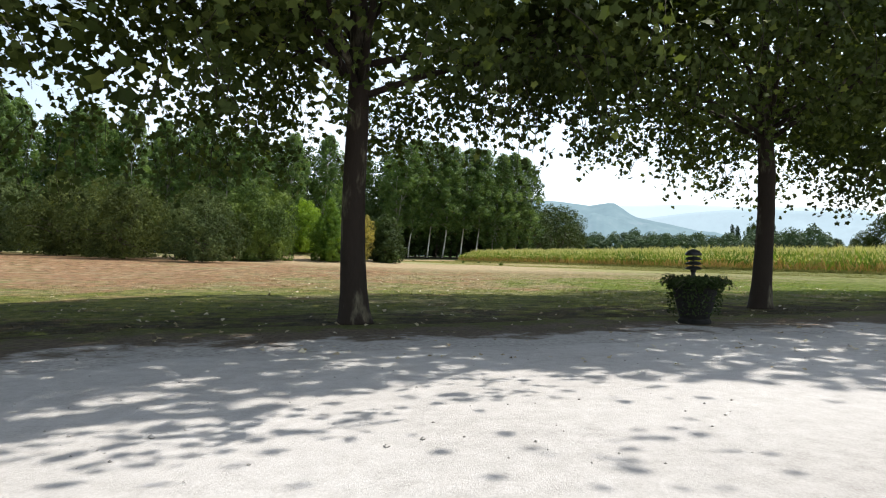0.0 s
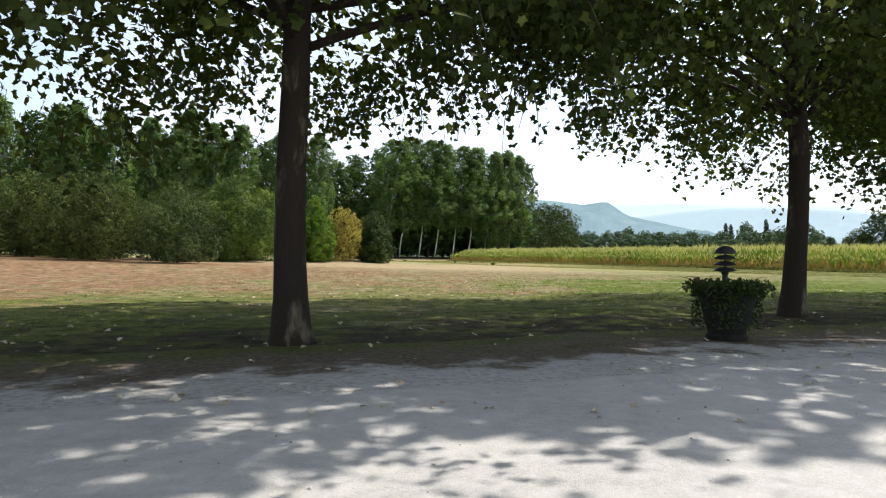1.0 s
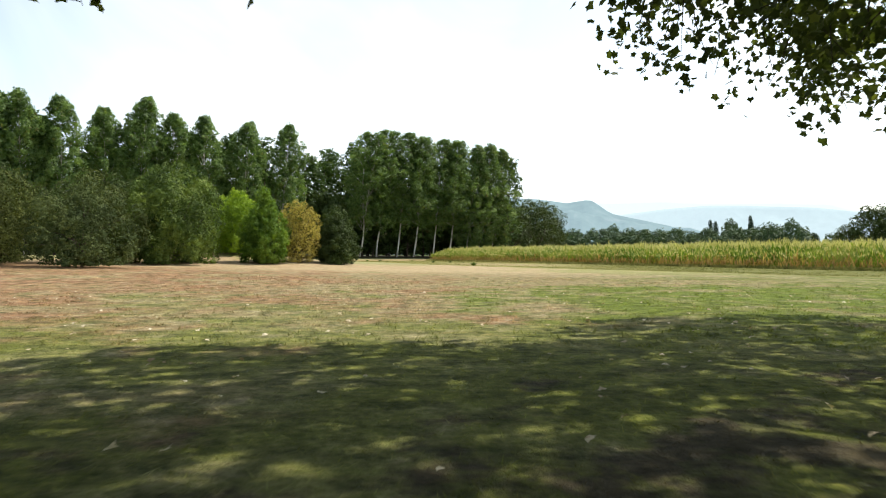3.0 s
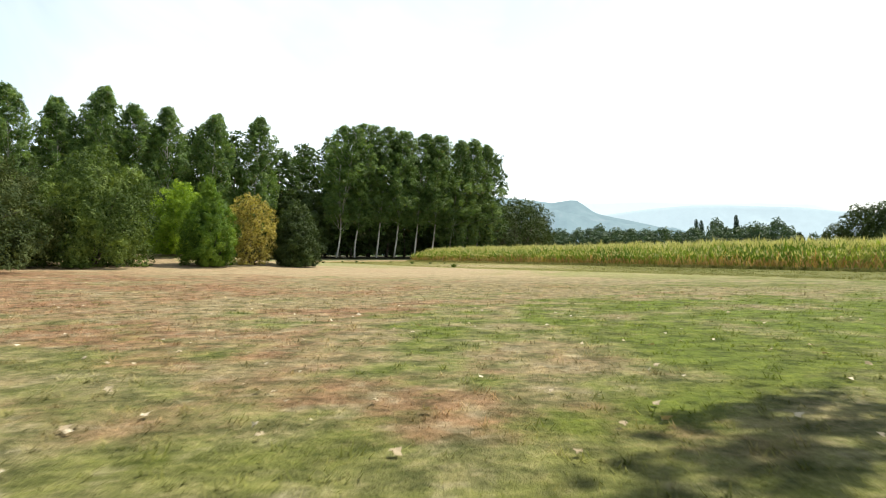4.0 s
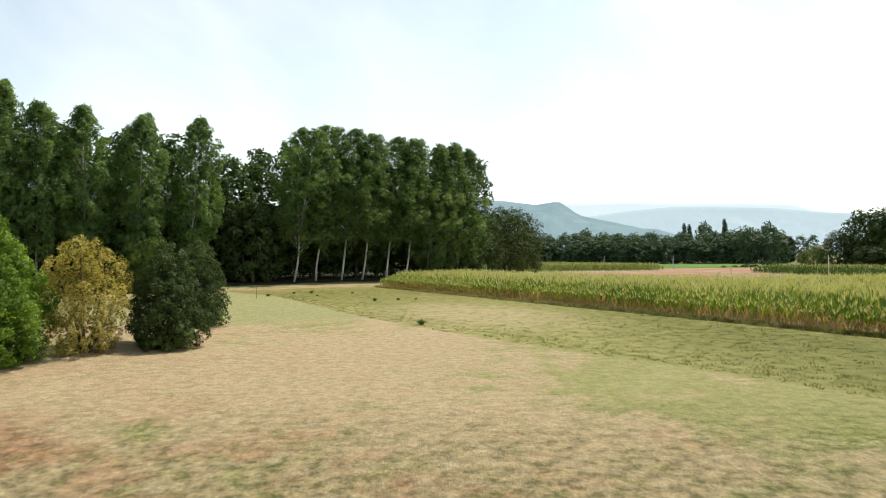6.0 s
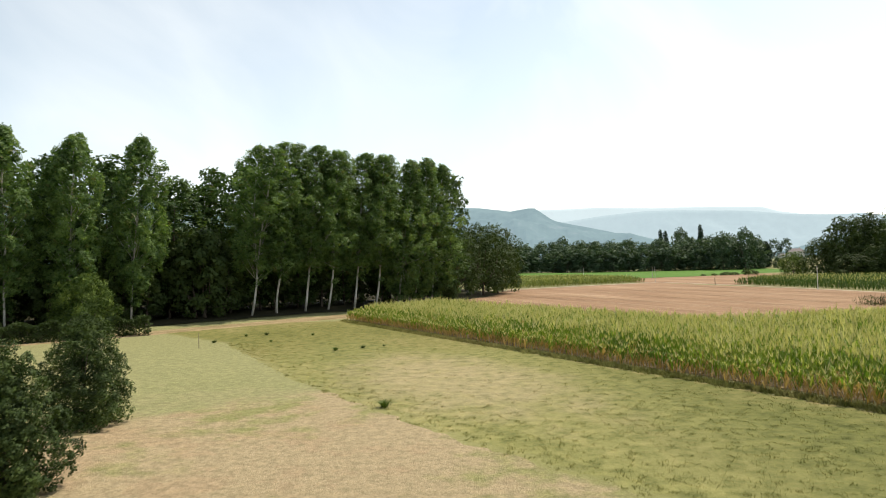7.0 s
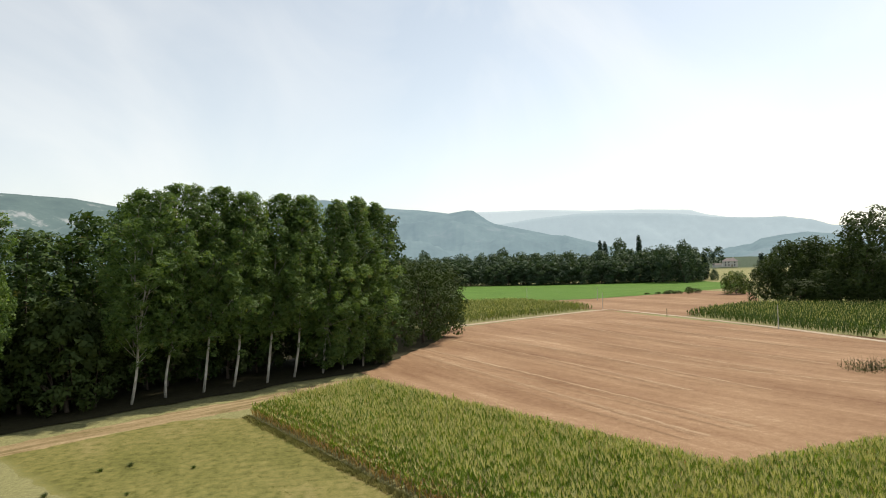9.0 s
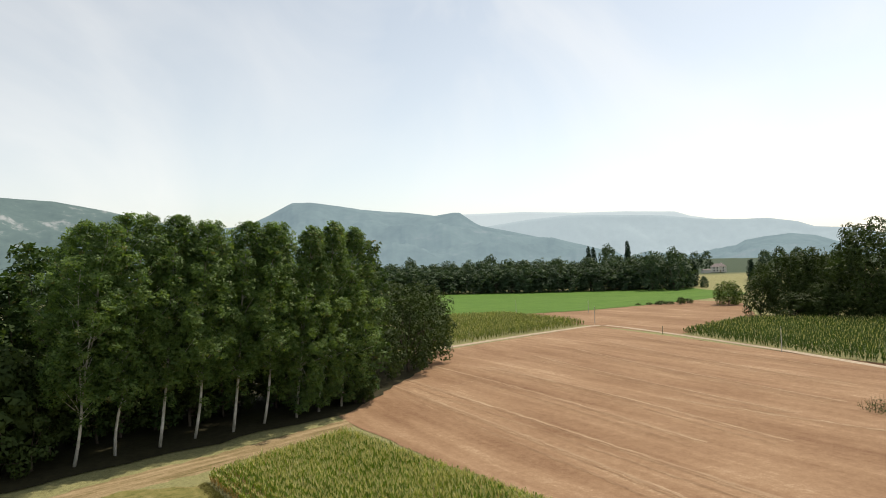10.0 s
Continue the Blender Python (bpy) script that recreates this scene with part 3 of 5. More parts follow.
for a_, b_, w_ in (((57, 160), (74, 132), 0.6), ((22, 172), (70, 214), 0.5), ((13, 172), (50, 232), 0.6)):
    line = along((a_, b_), 12)
    patch("straw_lane", line, line + np.array((0.4, w_)), 90, 3, 0.075, STRAW_LANE, "pale line of loose straw on the stubble", "field lane", 0.55)
patch("crop_field", ((110, 172), (111, 150), (112, 100)), ((150, 196), (160, 160), (170, 100)), 30, 12, 0.15, CROP, "fresh green low crop beside the farm road", "crop field", 0.6)


# ---- builders for plants ----
PLANE_SHAPE = np.array([(0.0, -0.30), (0.32, -0.42), (0.36, -0.08), (0.57, 0.12), (0.26, 0.22), (0.0, 0.60), (-0.28, 0.20), (-0.57, 0.10), (-0.30, -0.42)])
PLANE_FACES = [(0, 1, 2, 3, 4, 5, 6, 7, 8)]
SPRAY_SHAPE = np.array([(0, -0.5), (0.42, -0.22), (0.33, 0.2), (0.08, 0.5), (-0.3, 0.28), (-0.46, -0.12), (0, 0)])
SPRAY_FACES = [(6, 0, 1), (6, 2, 3), (6, 4, 5)]
LEAF_SHAPE = np.array([(0, -0.5), (0.3, 0.0), (0, 0.5), (-0.3, 0.0)])
LEAF_FACES = [(0, 1, 2, 3)]


def frames_for(n, r, droop=0.0, up=None, loose=0.34):
    """Random turned pairs of axes; droop tips the blades down, up faces them along a given way."""
    a = r.normal(size=(n, 3))
    a[:, 2] -= droop
    a /= np.linalg.norm(a, axis=1)[:, None]
    b = r.normal(size=(n, 3))
    if up is not None:
        face = up / np.linalg.norm(up, axis=1)[:, None] + loose * r.normal(size=(n, 3))
        face /= np.linalg.norm(face, axis=1)[:, None]
        a -= (a * face).sum(1)[:, None] * face
        a /= np.linalg.norm(a, axis=1)[:, None]
        b = np.cross(face, a)
    b -= (a * b).sum(1)[:, None] * a
    b /= np.linalg.norm(b, axis=1)[:, None]
    return a, b


def leaves(centres, sizes, r, shape, faces, droop=0.0, fold=0.18, up=None, loose=0.34):
    n, k = len(centres), len(shape)
    a, b = frames_for(n, r, droop, up, loose)
    c = np.cross(b, a)
    w = fold * (np.abs(shape[:, 0]) - 0.2)
    v = centres[:, None, :] + sizes[:, None, None] * (shape[None, :, 0, None] * b[:, None, :] + shape[None, :, 1, None] * a[:, None, :] + w[None, :, None] * c[:, None, :])
    base = np.arange(n) * k
    out = []
    for f in faces:
        out.append(np.stack([base + i for i in f], 1))
    if len({len(f) for f in faces}) == 1:
        return v.reshape(-1, 3), np.concatenate(out).tolist()
    return v.reshape(-1, 3), [row for block in out for row in block.tolist()]


def tube(path, radii, sides=8, wobble=0.0, r=None):
    """A tapered limb along a line of points."""
    p = np.asarray(path, float)
    t = np.gradient(p, axis=0)
    t /= np.linalg.norm(t, axis=1)[:, None] + 1e-9
    ref = np.array((0.0, 1.0, 0.0)) if abs(t[0, 1]) < 0.8 else np.array((1.0, 0.0, 0.0))
    u = np.cross(t, ref)
    u /= np.linalg.norm(u, axis=1)[:, None] + 1e-9
    w = np.cross(t, u)
    ang = np.linspace(0, 2 * np.pi, sides, endpoint=False)
    rad = np.asarray(radii, float)[:, None] * np.ones((1, sides))
    if wobble:
        rad = rad * (1 + wobble * r.normal(size=rad.shape))
    v = p[:, None, :] + rad[..., None] * (np.cos(ang)[None, :, None] * u[:, None, :] + np.sin(ang)[None, :, None] * w[:, None, :])
    n = len(p)
    faces = []
    for i in range(n - 1):
        for j in range(sides):
            faces.append((i * sides + j, i * sides + (j + 1) % sides, (i + 1) * sides + (j + 1) % sides, (i + 1) * sides + j))
    faces.append(tuple(range(sides))[::-1])
    faces.append(tuple((n - 1) * sides + j for j in range(sides)))
    return v.reshape(-1, 3), faces


def joined(pieces):
    verts, faces, start = [], [], 0
    for v, f in pieces:
        verts.append(v)
        faces += [tuple(i + start for i in row) for row in f]
        start += len(v)
    return np.concatenate(verts), faces


def bend(a, b, n, r, sway, sag=0.0):
    u = np.linspace(0, 1, n)[:, None]
    p = np.asarray(a) * (1 - u) + np.asarray(b) * u
    off = r.normal(size=3) * sway
    p = p + np.sin(np.pi * u) * off
    p[:, 2] += sag * np.sin(np.pi * u[:, 0])
    return p


def plane_tree_meshes(seed, lean, skirt, droop, wide, rise, low_count, high_count, lift, lift_way, thin, slope, back, stretch=1.0):
    """Plane tree: a straight flared trunk, spreading limbs, a wide crown of lobed leaves with a drooping skirt."""
    r = np.random.default_rng(seed)
    hs = np.array((0.0, 0.08, 0.25, 0.6, 1.2, 2.2, 3.2, 4.4, 6.0, 8.0))
    rs = np.array((0.325, 0.29, 0.25, 0.22, 0.20, 0.188, 0.18, 0.165, 0.125, 0.06))
    px = lean * hs + 0.05 * np.sin(hs * 1.1 + seed)
    trunk = np.c_[px, 0.04 * np.sin(hs * 0.9 + 2 * seed), hs - 0.04]
    wood = [tube(trunk, rs, 14, 0.025, r)]
    def hem(a, q):
        """Height of the crown's underside; it hangs lower on the skirt's side."""
        side = np.maximum(0, np.cos(a - radians(skirt)))
        return 3.0 + rise * q ** 3 - droop * q * side + lift * q * q * np.maximum(0, np.cos(a - radians(lift_way))) + 0.35 * np.sin(4 * a + 1.3 * seed) * q + 0.25 * (1 - q) ** 2

    tips = []
    for i in range(13):
        h = r.uniform(3.6, 6.5) if i > 3 else r.uniform(3.5, 4.2)
        a = i * 2.4 + r.uniform(-0.3, 0.3)
        out = r.uniform(4.2, 6.0) * (1.0 if h < 5 else 0.75)
        root = np.array((np.interp(h, hs, px), 0, h))
        tip = root + np.array((out * np.cos(a), out * np.sin(a), r.uniform(0.4, 2.2) + (h - 3) * 0.55))
        limb = bend(root, tip, 9, r, 0.25, 0.5)
        wood.append(tube(limb, np.linspace(0.062, 0.018, 9), 7))
        for s in range(7):
            k = r.uniform(0.3, 1.0)
            at = limb[int(k * 8)]
            b = a + r.uniform(-1.3, 1.3)
            e = at + np.array((np.cos(b), np.sin(b), 0)) * r.uniform(0.8, 2.0) + np.array((0, 0, r.uniform(-0.9, 0.7)))
            if e[2] < hem(np.arctan2(e[1], e[0]), np.hypot(e[0], e[1]) / wide) + 0.1:
                continue
            wood.append(tube(bend(at, e, 5, r, 0.12, 0.1), np.linspace(0.024, 0.007, 5), 5))
            tips.append(e)
            tips.append((at + e) / 2)
    # the crown's lobes: on the limbs' ends and over the dome, which rounds in below its widest part
    lobes = [p for p in tips if p[2] > hem(np.arctan2(p[1], p[0]), np.hypot(p[0], p[1]) / wide) - 0.1]
    for i in range(430):
        a, q = r.uniform(0, 2 * np.pi), np.sqrt(r.uniform(0.01, 1.0))
        swell = 1 + 0.13 * np.sin(3 * a + seed) + 0.08 * np.sin(5 * a + 2 * seed)
        rad = wide * q * swell
        top = 5.0 + 7.2 * np.sqrt(max(0.0, 1 - (q * 0.97) ** 2))
        low = hem(a, q) + 0.15
        lobes.append(np.array((rad * np.cos(a), rad * np.sin(a), low + (top - low) * r.random() ** 1.25)))
    lobes = np.array(lobes)
    # small leaves on the hanging underside, larger sprays facing the light over the dome
    n = low_count
    under = lobes[lobes[:, 2] < 7.0]
    c = under[r.integers(0, len(under), n)] + r.normal(size=(n, 3)) * np.array((0.32, 0.32, 0.26))
    q = np.hypot(c[:, 0], c[:, 1])
    keep = (c[:, 2] > hem(np.arctan2(c[:, 1], c[:, 0]), np.minimum(q / wide, 1.05)) - 0.45) & (q < wide + 1.2)
    keep &= (c[:, 1] < back) | (c[:, 0] > 0.3)
    keep &= (c[:, 1] > thin + slope * c[:, 0]) | (r.random(n) < 0.12)
    c = c[keep]
    size = r.uniform(0.095, 0.165, len(c)) * (1.5 if low_count < 6000 else 1.0)
    sprig, hanging = [], []
    for i in range(150 if low_count > 6000 else 20):
        a, q = r.uniform(0, 2 * np.pi), np.sqrt(r.uniform(0.05, 1.0))
        top_end = np.array((wide * q * np.cos(a), wide * q * np.sin(a), hem(a, q) + 0.35))
        if (top_end[1] > back and top_end[0] < 0.3) or top_end[1] < thin:
            continue
        low_end = top_end + np.array((r.normal() * 0.25, r.normal() * 0.25, -r.uniform(0.5, 1.0)))
        line = bend(top_end, low_end, 5, r, 0.06)
        hanging.append(tube(line, np.linspace(0.007, 0.003, 5), 4))
        for k in range(15):
            sprig.append(line[int(r.uniform(0.0, 4.9))] + r.normal(size=3) * 0.10)
    c = np.concatenate([c, np.array(sprig)])
    c[:, 1] *= np.where(c[:, 1] > 0, stretch, 1.0)
    size = np.r_[size, r.uniform(0.08, 0.145, len(sprig))]
    a, q = r.uniform(0, 2 * np.pi, high_count), np.sqrt(r.random(high_count))
    swell = 1 + 0.13 * np.sin(3 * a + seed) + 0.08 * np.sin(5 * a + 2 * seed)
    rad = wide * 1.03 * q * swell
    top = 5.0 + 7.2 * np.sqrt(np.maximum(0.0, 1 - (q * 0.97) ** 2)) + 0.5 * np.sin(rad * np.cos(a) * 1.7 + seed) * np.sin(rad * np.sin(a) * 1.9)
    floor_z = np.maximum(hem(a, q) + 0.9, 5.2)
    cap = np.c_[rad * np.cos(a), rad * np.sin(a), floor_z + np.maximum(top - floor_z, 0.2) * r.random(high_count) ** 0.8]
    gap = np.sin(cap[:, 0] * 1.25 + seed) * np.sin(cap[:, 1] * 1.4 + 2 * seed) + 0.35 * np.sin(cap[:, 0] * 3.1) * np.sin(cap[:, 1] * 2.7)
    cap = cap[gap < np.where(cap[:, 1] < thin + slope * cap[:, 0], -1.7, 1.05) + 0.25 * r.normal(size=len(cap))]
    cap = cap[(cap[:, 1] < back) | (cap[:, 0] > 0.3)]
    high_count = len(cap)
    cap[:, 1] *= np.where(cap[:, 1] > 0, stretch, 1.0)
    big = r.uniform(0.24, 0.40, high_count) * (6500 / high_count) ** 0.5
    bv, bf = leaves(cap, big, r, PLANE_SHAPE, PLANE_FACES, fold=0.25, up=np.zeros((high_count, 3)) + np.array((0.5, 0.1, 1.0)))
    v, f = leaves(c, size, r, PLANE_SHAPE, PLANE_FACES, droop=0.5, fold=0.25)
    v, f = joined([(v, f), (bv, bf)])
    tv, tf = joined(wood)
    return mesh_of("trunk", tv, tf, PLANE_BARK, smooth=True), mesh_of("crown", v, f, PLANE_LEAF), mesh_of("twig_spray", *joined(hanging), PLANE_BARK)


def poplar_meshes(seed, high, leafy, count, bark, leaf, fork=True, girth=3.7, size=(0.34, 0.62)):
    """Poplar: a pale trunk, often forked, and rising limbs tipped with leafy tufts that make a tall rounded crown; leafy is the height at which the crown starts."""
    r = np.random.default_rng(seed)
    wood, spine = [], []
    split = r.uniform(5.5, 7.5) if fork else 30
    stems = 2 if fork else 1
    low = np.array((0.0, 0.0, -0.1))
    mid = np.array((0.25, 0.0, min(split, high * 0.45)))
    wood.append(tube(bend(low, mid, 7, r, 0.16), np.linspace(0.145, 0.10, 7), 7, 0.03, r))
    for s in range(stems):
        e = np.array((0.6 + (s * 2 - 1) * (0.9 if fork else 0.0) + r.normal() * 0.1, r.normal() * 0.2, high - 0.6 - (1.2 * s)))
        line = bend(mid, e, 12, r, 0.2 if fork else 0.1)
        wood.append(tube(line, np.linspace(0.10, 0.02, 12), 6))
        spine.append(line)
    detailed = count > 3000
    lobes = [(line[-1] + np.array((0, 0, -0.2)), 0.6, np.array((0.0, 0.0, 1.0))) for line in spine]
    number, big = (250, 0.82) if detailed else (60, 1.4)
    for i in range(number):
        line = spine[i % stems]
        u = (i + r.random()) / number
        h = leafy + (high - 0.5 - leafy) * u ** 0.92
        k = np.clip((h - mid[2]) / (line[-1, 2] - mid[2]), 0, 1)
        axis = line[int(k * 11)] if h > mid[2] else np.array((0.2, 0.0, h))
        reach = girth * min(1.0, (1 - u + 0.015) / 0.5) ** 0.58 * (0.5 + 0.5 * min(1.0, u / 0.25)) * (1 + 0.10 * np.sin(9 * u + seed))
        a = i * 2.399 + r.uniform(-0.5, 0.5)
        q = reach * np.sqrt(r.uniform(0.12, 1.0)) * (1 + 0.12 * np.sin(3 * a + seed))
        at = np.array((axis[0] + q * np.cos(a), axis[1] + q * np.sin(a), h))
        way = np.array((np.cos(a) * q / girth, np.sin(a) * q / girth, 0.6 + u))
        lobes.append((at, r.uniform(0.62, 1.3) * big * (1 - 0.25 * u), way / np.linalg.norm(way)))
        if i % (5 if detailed else 12) == 0:
            root = np.array((axis[0], axis[1], max(h - 1.1 * q - 0.4, mid[2] * 0.6)))
            wood.append(tube(bend(root, at, 5, r, 0.12), np.linspace(0.045, 0.010, 5), 4))
    for i in range(7):
        h = r.uniform(0.55, 1.0) * leafy
        a = r.uniform(0, 2 * np.pi)
        lobes.append((np.array((0.25 + 0.8 * np.cos(a), 0.8 * np.sin(a), h)), r.uniform(0.35, 0.7), np.array((np.cos(a), np.sin(a), 0.3))))
    q = np.array([l[1] for l in lobes])
    lo = r.choice(len(lobes), count, p=q ** 2 / (q ** 2).sum())
    d = r.normal(size=(count, 3)) + 0.35 * np.array([l[2] for l in lobes])[lo]
    d /= np.linalg.norm(d, axis=1)[:, None]
    at = np.array([l[0] for l in lobes])[lo]
    c = at + d * (q[lo] * r.uniform(0.6, 1.08, count))[:, None] * np.array((1, 1, 1.15))
    out = np.c_[at[:, 0] - 0.5, at[:, 1], np.zeros(count)]
    out /= np.linalg.norm(out, axis=1)[:, None] + 0.3
    blade = r.uniform(size[0], size[1], count)
    v, f = leaves(c, blade, r, SPRAY_SHAPE, SPRAY_FACES, fold=0.5, up=0.7 * d + 0.4 * out + np.array((0, 0, 0.35)), loose=0.55)
    tv, tf = joined(wood)
    return mesh_of("trunk", tv, tf, bark, smooth=True), mesh_of("crown", v, f, leaf)


def clump_meshes(seed, high, profile, lobe_count, lobe_size, count, size, leaf, bark, stems=9, stem=0.05, core=0.22, low=0.05, narrow=1.0, part_names=("stem", "foliage"), fork=None):
    """A dense shrub or columnar tree: leafy tufts all over an outline given as (share of height, radius) pairs, dark leaves within, stems rising from the ground."""
    r = np.random.default_rng(seed)
    pu, pr = np.array([p[0] for p in profile]), np.array([p[1] for p in profile])
    grid = np.linspace(0, 1, 200)
    weight = np.cumsum(np.interp(grid, pu, pr) + 0.15 * pr.max())
    weight /= weight[-1]
    lobes, wood = [], []
    if fork is not None:
        wood.append(tube(bend((0, 0, -0.1), (0, 0, fork), 4, r, 0.04), np.linspace(stem * 1.6, stem, 4), 7))
    for i in range(lobe_count):
        u = np.interp((i + r.random()) / lobe_count, weight, grid)
        a = i * 2.399 + r.uniform(-0.4, 0.4)
        q = np.interp(u, pu, pr) * (1 + 0.10 * np.sin(3 * a + seed) + 0.06 * np.sin(5 * a + 2.0 * seed + 6 * u)) * r.uniform(0.72, 1.02)
        at = np.array((q * np.cos(a), q * np.sin(a), u * high))
        lobes.append((at, lobe_size * r.uniform(0.65, 1.35)))
        if i % max(1, lobe_count // stems) == 0:
            foot = (0.1 * np.cos(a), 0.1 * np.sin(a), -0.05) if fork is None else (0, 0, fork * 0.95)
            wood.append(tube(bend(foot, at * np.array((0.85, 0.85, 0.95)), 6, r, 0.08 * pr.max(), 0.05 * high), np.linspace(stem, 0.01, 6), 5))
    inner = int(count * core)
    outer = count - inner
    q = np.array([l[1] for l in lobes])
    lo = r.choice(lobe_count, outer, p=q ** 2 / (q ** 2).sum())
    at = np.array([l[0] for l in lobes])[lo]
    out = at * np.array((1, 1, 0)) / (pr.max() + 1e-6)
    d = r.normal(size=(outer, 3)) + 0.7 * out + np.array((0, 0, 0.35))
    d /= np.linalg.norm(d, axis=1)[:, None]
    c = at + d * (q[lo] * r.uniform(0.55, 1.1, outer))[:, None]
    u = np.interp(r.random(inner), weight, grid)
    a = r.uniform(0, 2 * np.pi, inner)
    k = np.interp(u, pu, pr) * r.uniform(0.25, 0.72, inner)
    c = np.concatenate([c, np.c_[k * np.cos(a), k * np.sin(a), u * high * 0.93]])
    c[:, 2] = np.maximum(c[:, 2], low + 0.3 * r.random(count) * size)
    face = np.concatenate([0.8 * d + 0.4 * out, np.c_[np.cos(a), np.sin(a), np.full(inner, 0.4)]])
    blade = size * np.r_[r.uniform(0.6, 1.45, outer), r.uniform(1.2, 2.0, inner)]
    v, f = leaves(c, blade, r, SPRAY_SHAPE * np.array((narrow, 1.0)), SPRAY_FACES, fold=0.45, up=face, loose=0.5)
    tv, tf = joined(wood)
    return mesh_of(part_names[0], tv, tf, bark), mesh_of(part_names[1], v, f, leaf)


def broad_tree_meshes(seed, wide, high, low, count, size, bark, leaf, bumps=26, stem=0.3):
    """A round-headed tree or shrub: short trunk, limbs and a crown of clumps on uneven lobes; low is the height of its skirt."""
    r = np.random.default_rng(seed)
    wood, lobes = [], []
    fork = max(low * 0.8, high * 0.18)
    wood.append(tube(bend((0, 0, -0.1), (0, 0, fork), 4, r, 0.05), np.linspace(stem, stem * 0.7, 4), 6))
    for i in range(bumps):
        a = i * 2.399 + r.uniform(-0.4, 0.4)
        u = (i + 0.5) / bumps
        h = low + (high - low) * (0.08 + 0.84 * u)
        env = np.sin(np.pi * np.clip(0.22 + 0.74 * u, 0, 1)) ** 0.7
        q = env * wide * r.uniform(0.55, 0.86)
        at = np.array((q * np.cos(a), q * np.sin(a), h))
        lobes.append((at, wide * r.uniform(0.22, 0.36)))
        if i % (2 if count > 2400 else 5) == 0:
            wood.append(tube(bend((0, 0, fork * r.uniform(0.7, 1.0)), at, 5, r, 0.1 * wide), np.linspace(stem * 0.45, 0.02, 5), 4))
    lo = r.integers(0, len(lobes), count)
    d = r.normal(size=(count, 3))
    d /= np.linalg.norm(d, axis=1)[:, None]
    rad = np.array([q for _, q in lobes])[lo] * r.uniform(0.7, 1.1, count)
    c = np.array([p for p, _ in lobes])[lo] + d * rad[:, None]
    c[:, 2] = np.maximum(c[:, 2], low * 0.8 + r.uniform(0, 0.4, count))
    s = size * r.uniform(0.7, 1.4, count)
    v, f = leaves(c, s, r, SPRAY_SHAPE, SPRAY_FACES, fold=0.5, up=d + np.array((0, 0, 0.4)))
    tv, tf = joined(wood)
    return mesh_of("trunk", tv, tf, bark, smooth=True), mesh_of("crown", v, f, leaf)


def plant(name, meshes, at, label, category, turn=0.0, scale=1.0, tip=0.0, group="", sink=0.0, names=("trunk", "crown")):
    """One plant as a thing with its wood and its foliage."""
    ob = thing(name, (at[0], at[1], float(land(at[0], at[1])) - sink), label, category, group)
    ob.rotation_euler = (0, radians(tip), radians(turn))
    sc = scale if isinstance(scale, tuple) else (scale, scale, scale)
    ob.scale = sc
    for n, me in zip(names, meshes):
        piece = part(n, me, None, ob)
        if n == "twig_spray":
            tagged(piece, "thin twigs hanging from the crown", kind="stuff")
    return ob


# ---- plane trees by the drive ----
planes = [plane_tree_meshes(3, -0.004, 185, 1.7, 7.1, 1.9, 19500, 8500, 0.2, 75, -7.7, 1.05, 20.0), plane_tree_meshes(11, 0.006, 35, 1.2, 7.2, 2.4, 19500, 10000, 2.2, 150, -6.2, 0.0, 4.6, 1.3), plane_tree_meshes(3, -0.004, 120, 1.25, 7.0, 1.9, 5000, 3300, 0.0, 0, -9.0, 0.0, 20.0)]
PLANE_LABEL = "mature plane tree with a dark trunk on the lawn's edge"
plant("plane_tree", planes[0], (-0.68, 11.75), PLANE_LABEL, "tree", 0, 1.0, 0, "row of plane trees", names=("trunk", "crown", "twig_spray"))
plant("plane_tree", planes[1], (7.85, 16.75), PLANE_LABEL, "tree", 0, 1.0, 0, "row of plane trees", names=("trunk", "crown", "twig_spray"))
plant("plane_tree", planes[2], (-9.0, 7.0), PLANE_LABEL, "tree", 285, 1.12, 0, "row of plane trees", names=("trunk", "crown", "twig_spray"))
plant("plane_tree", planes[2], (17.9, 22.2), PLANE_LABEL, "tree", 105, 0.88, 0, "row of plane trees", names=("trunk", "crown", "twig_spray"))

# ---- the poplar wood ----
front = [poplar_meshes(21 + i, 26.3, 7.0, 8600, POPLAR_BARK, POPLAR_LEAF, fork=i < 2) for i in range(4)] + [poplar_meshes(29, 26.3, 2.6, 9200, POPLAR_BARK, POPLAR_LEAF, fork=False)]
# shade inside the wood put into darker bark and leaf than the front row's
inner = [poplar_meshes(41 + i, 25.6, 2.2, 900, OAK_BARK, SHADED_POPLAR_LEAF, fork=False, girth=3.6, size=(0.85, 1.45)) for i in range(3)]
side = [poplar_meshes(51 + i, 25.5, 5.0, 8000, POPLAR_BARK, POPLAR_LEAF, fork=False, girth=4.0, size=(0.42, 0.78)) for i in range(3)]
# undergrowth takes dark oak leaf, its colour standing for shade under the poplars
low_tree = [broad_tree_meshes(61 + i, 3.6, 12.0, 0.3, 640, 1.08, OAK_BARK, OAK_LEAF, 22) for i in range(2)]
r = np.random.default_rng(5)
POP = "tall poplar with a pale slender trunk on the wood's edge"
places = [(0.4, 1.0), (4.6, 1.02), (8.6, 0.99), (13.2, 1.0), (17.8, 1.01), (22.3, 1.0), (26.6, 1.03), (31.2, 1.03), (35.5, 0.99)]
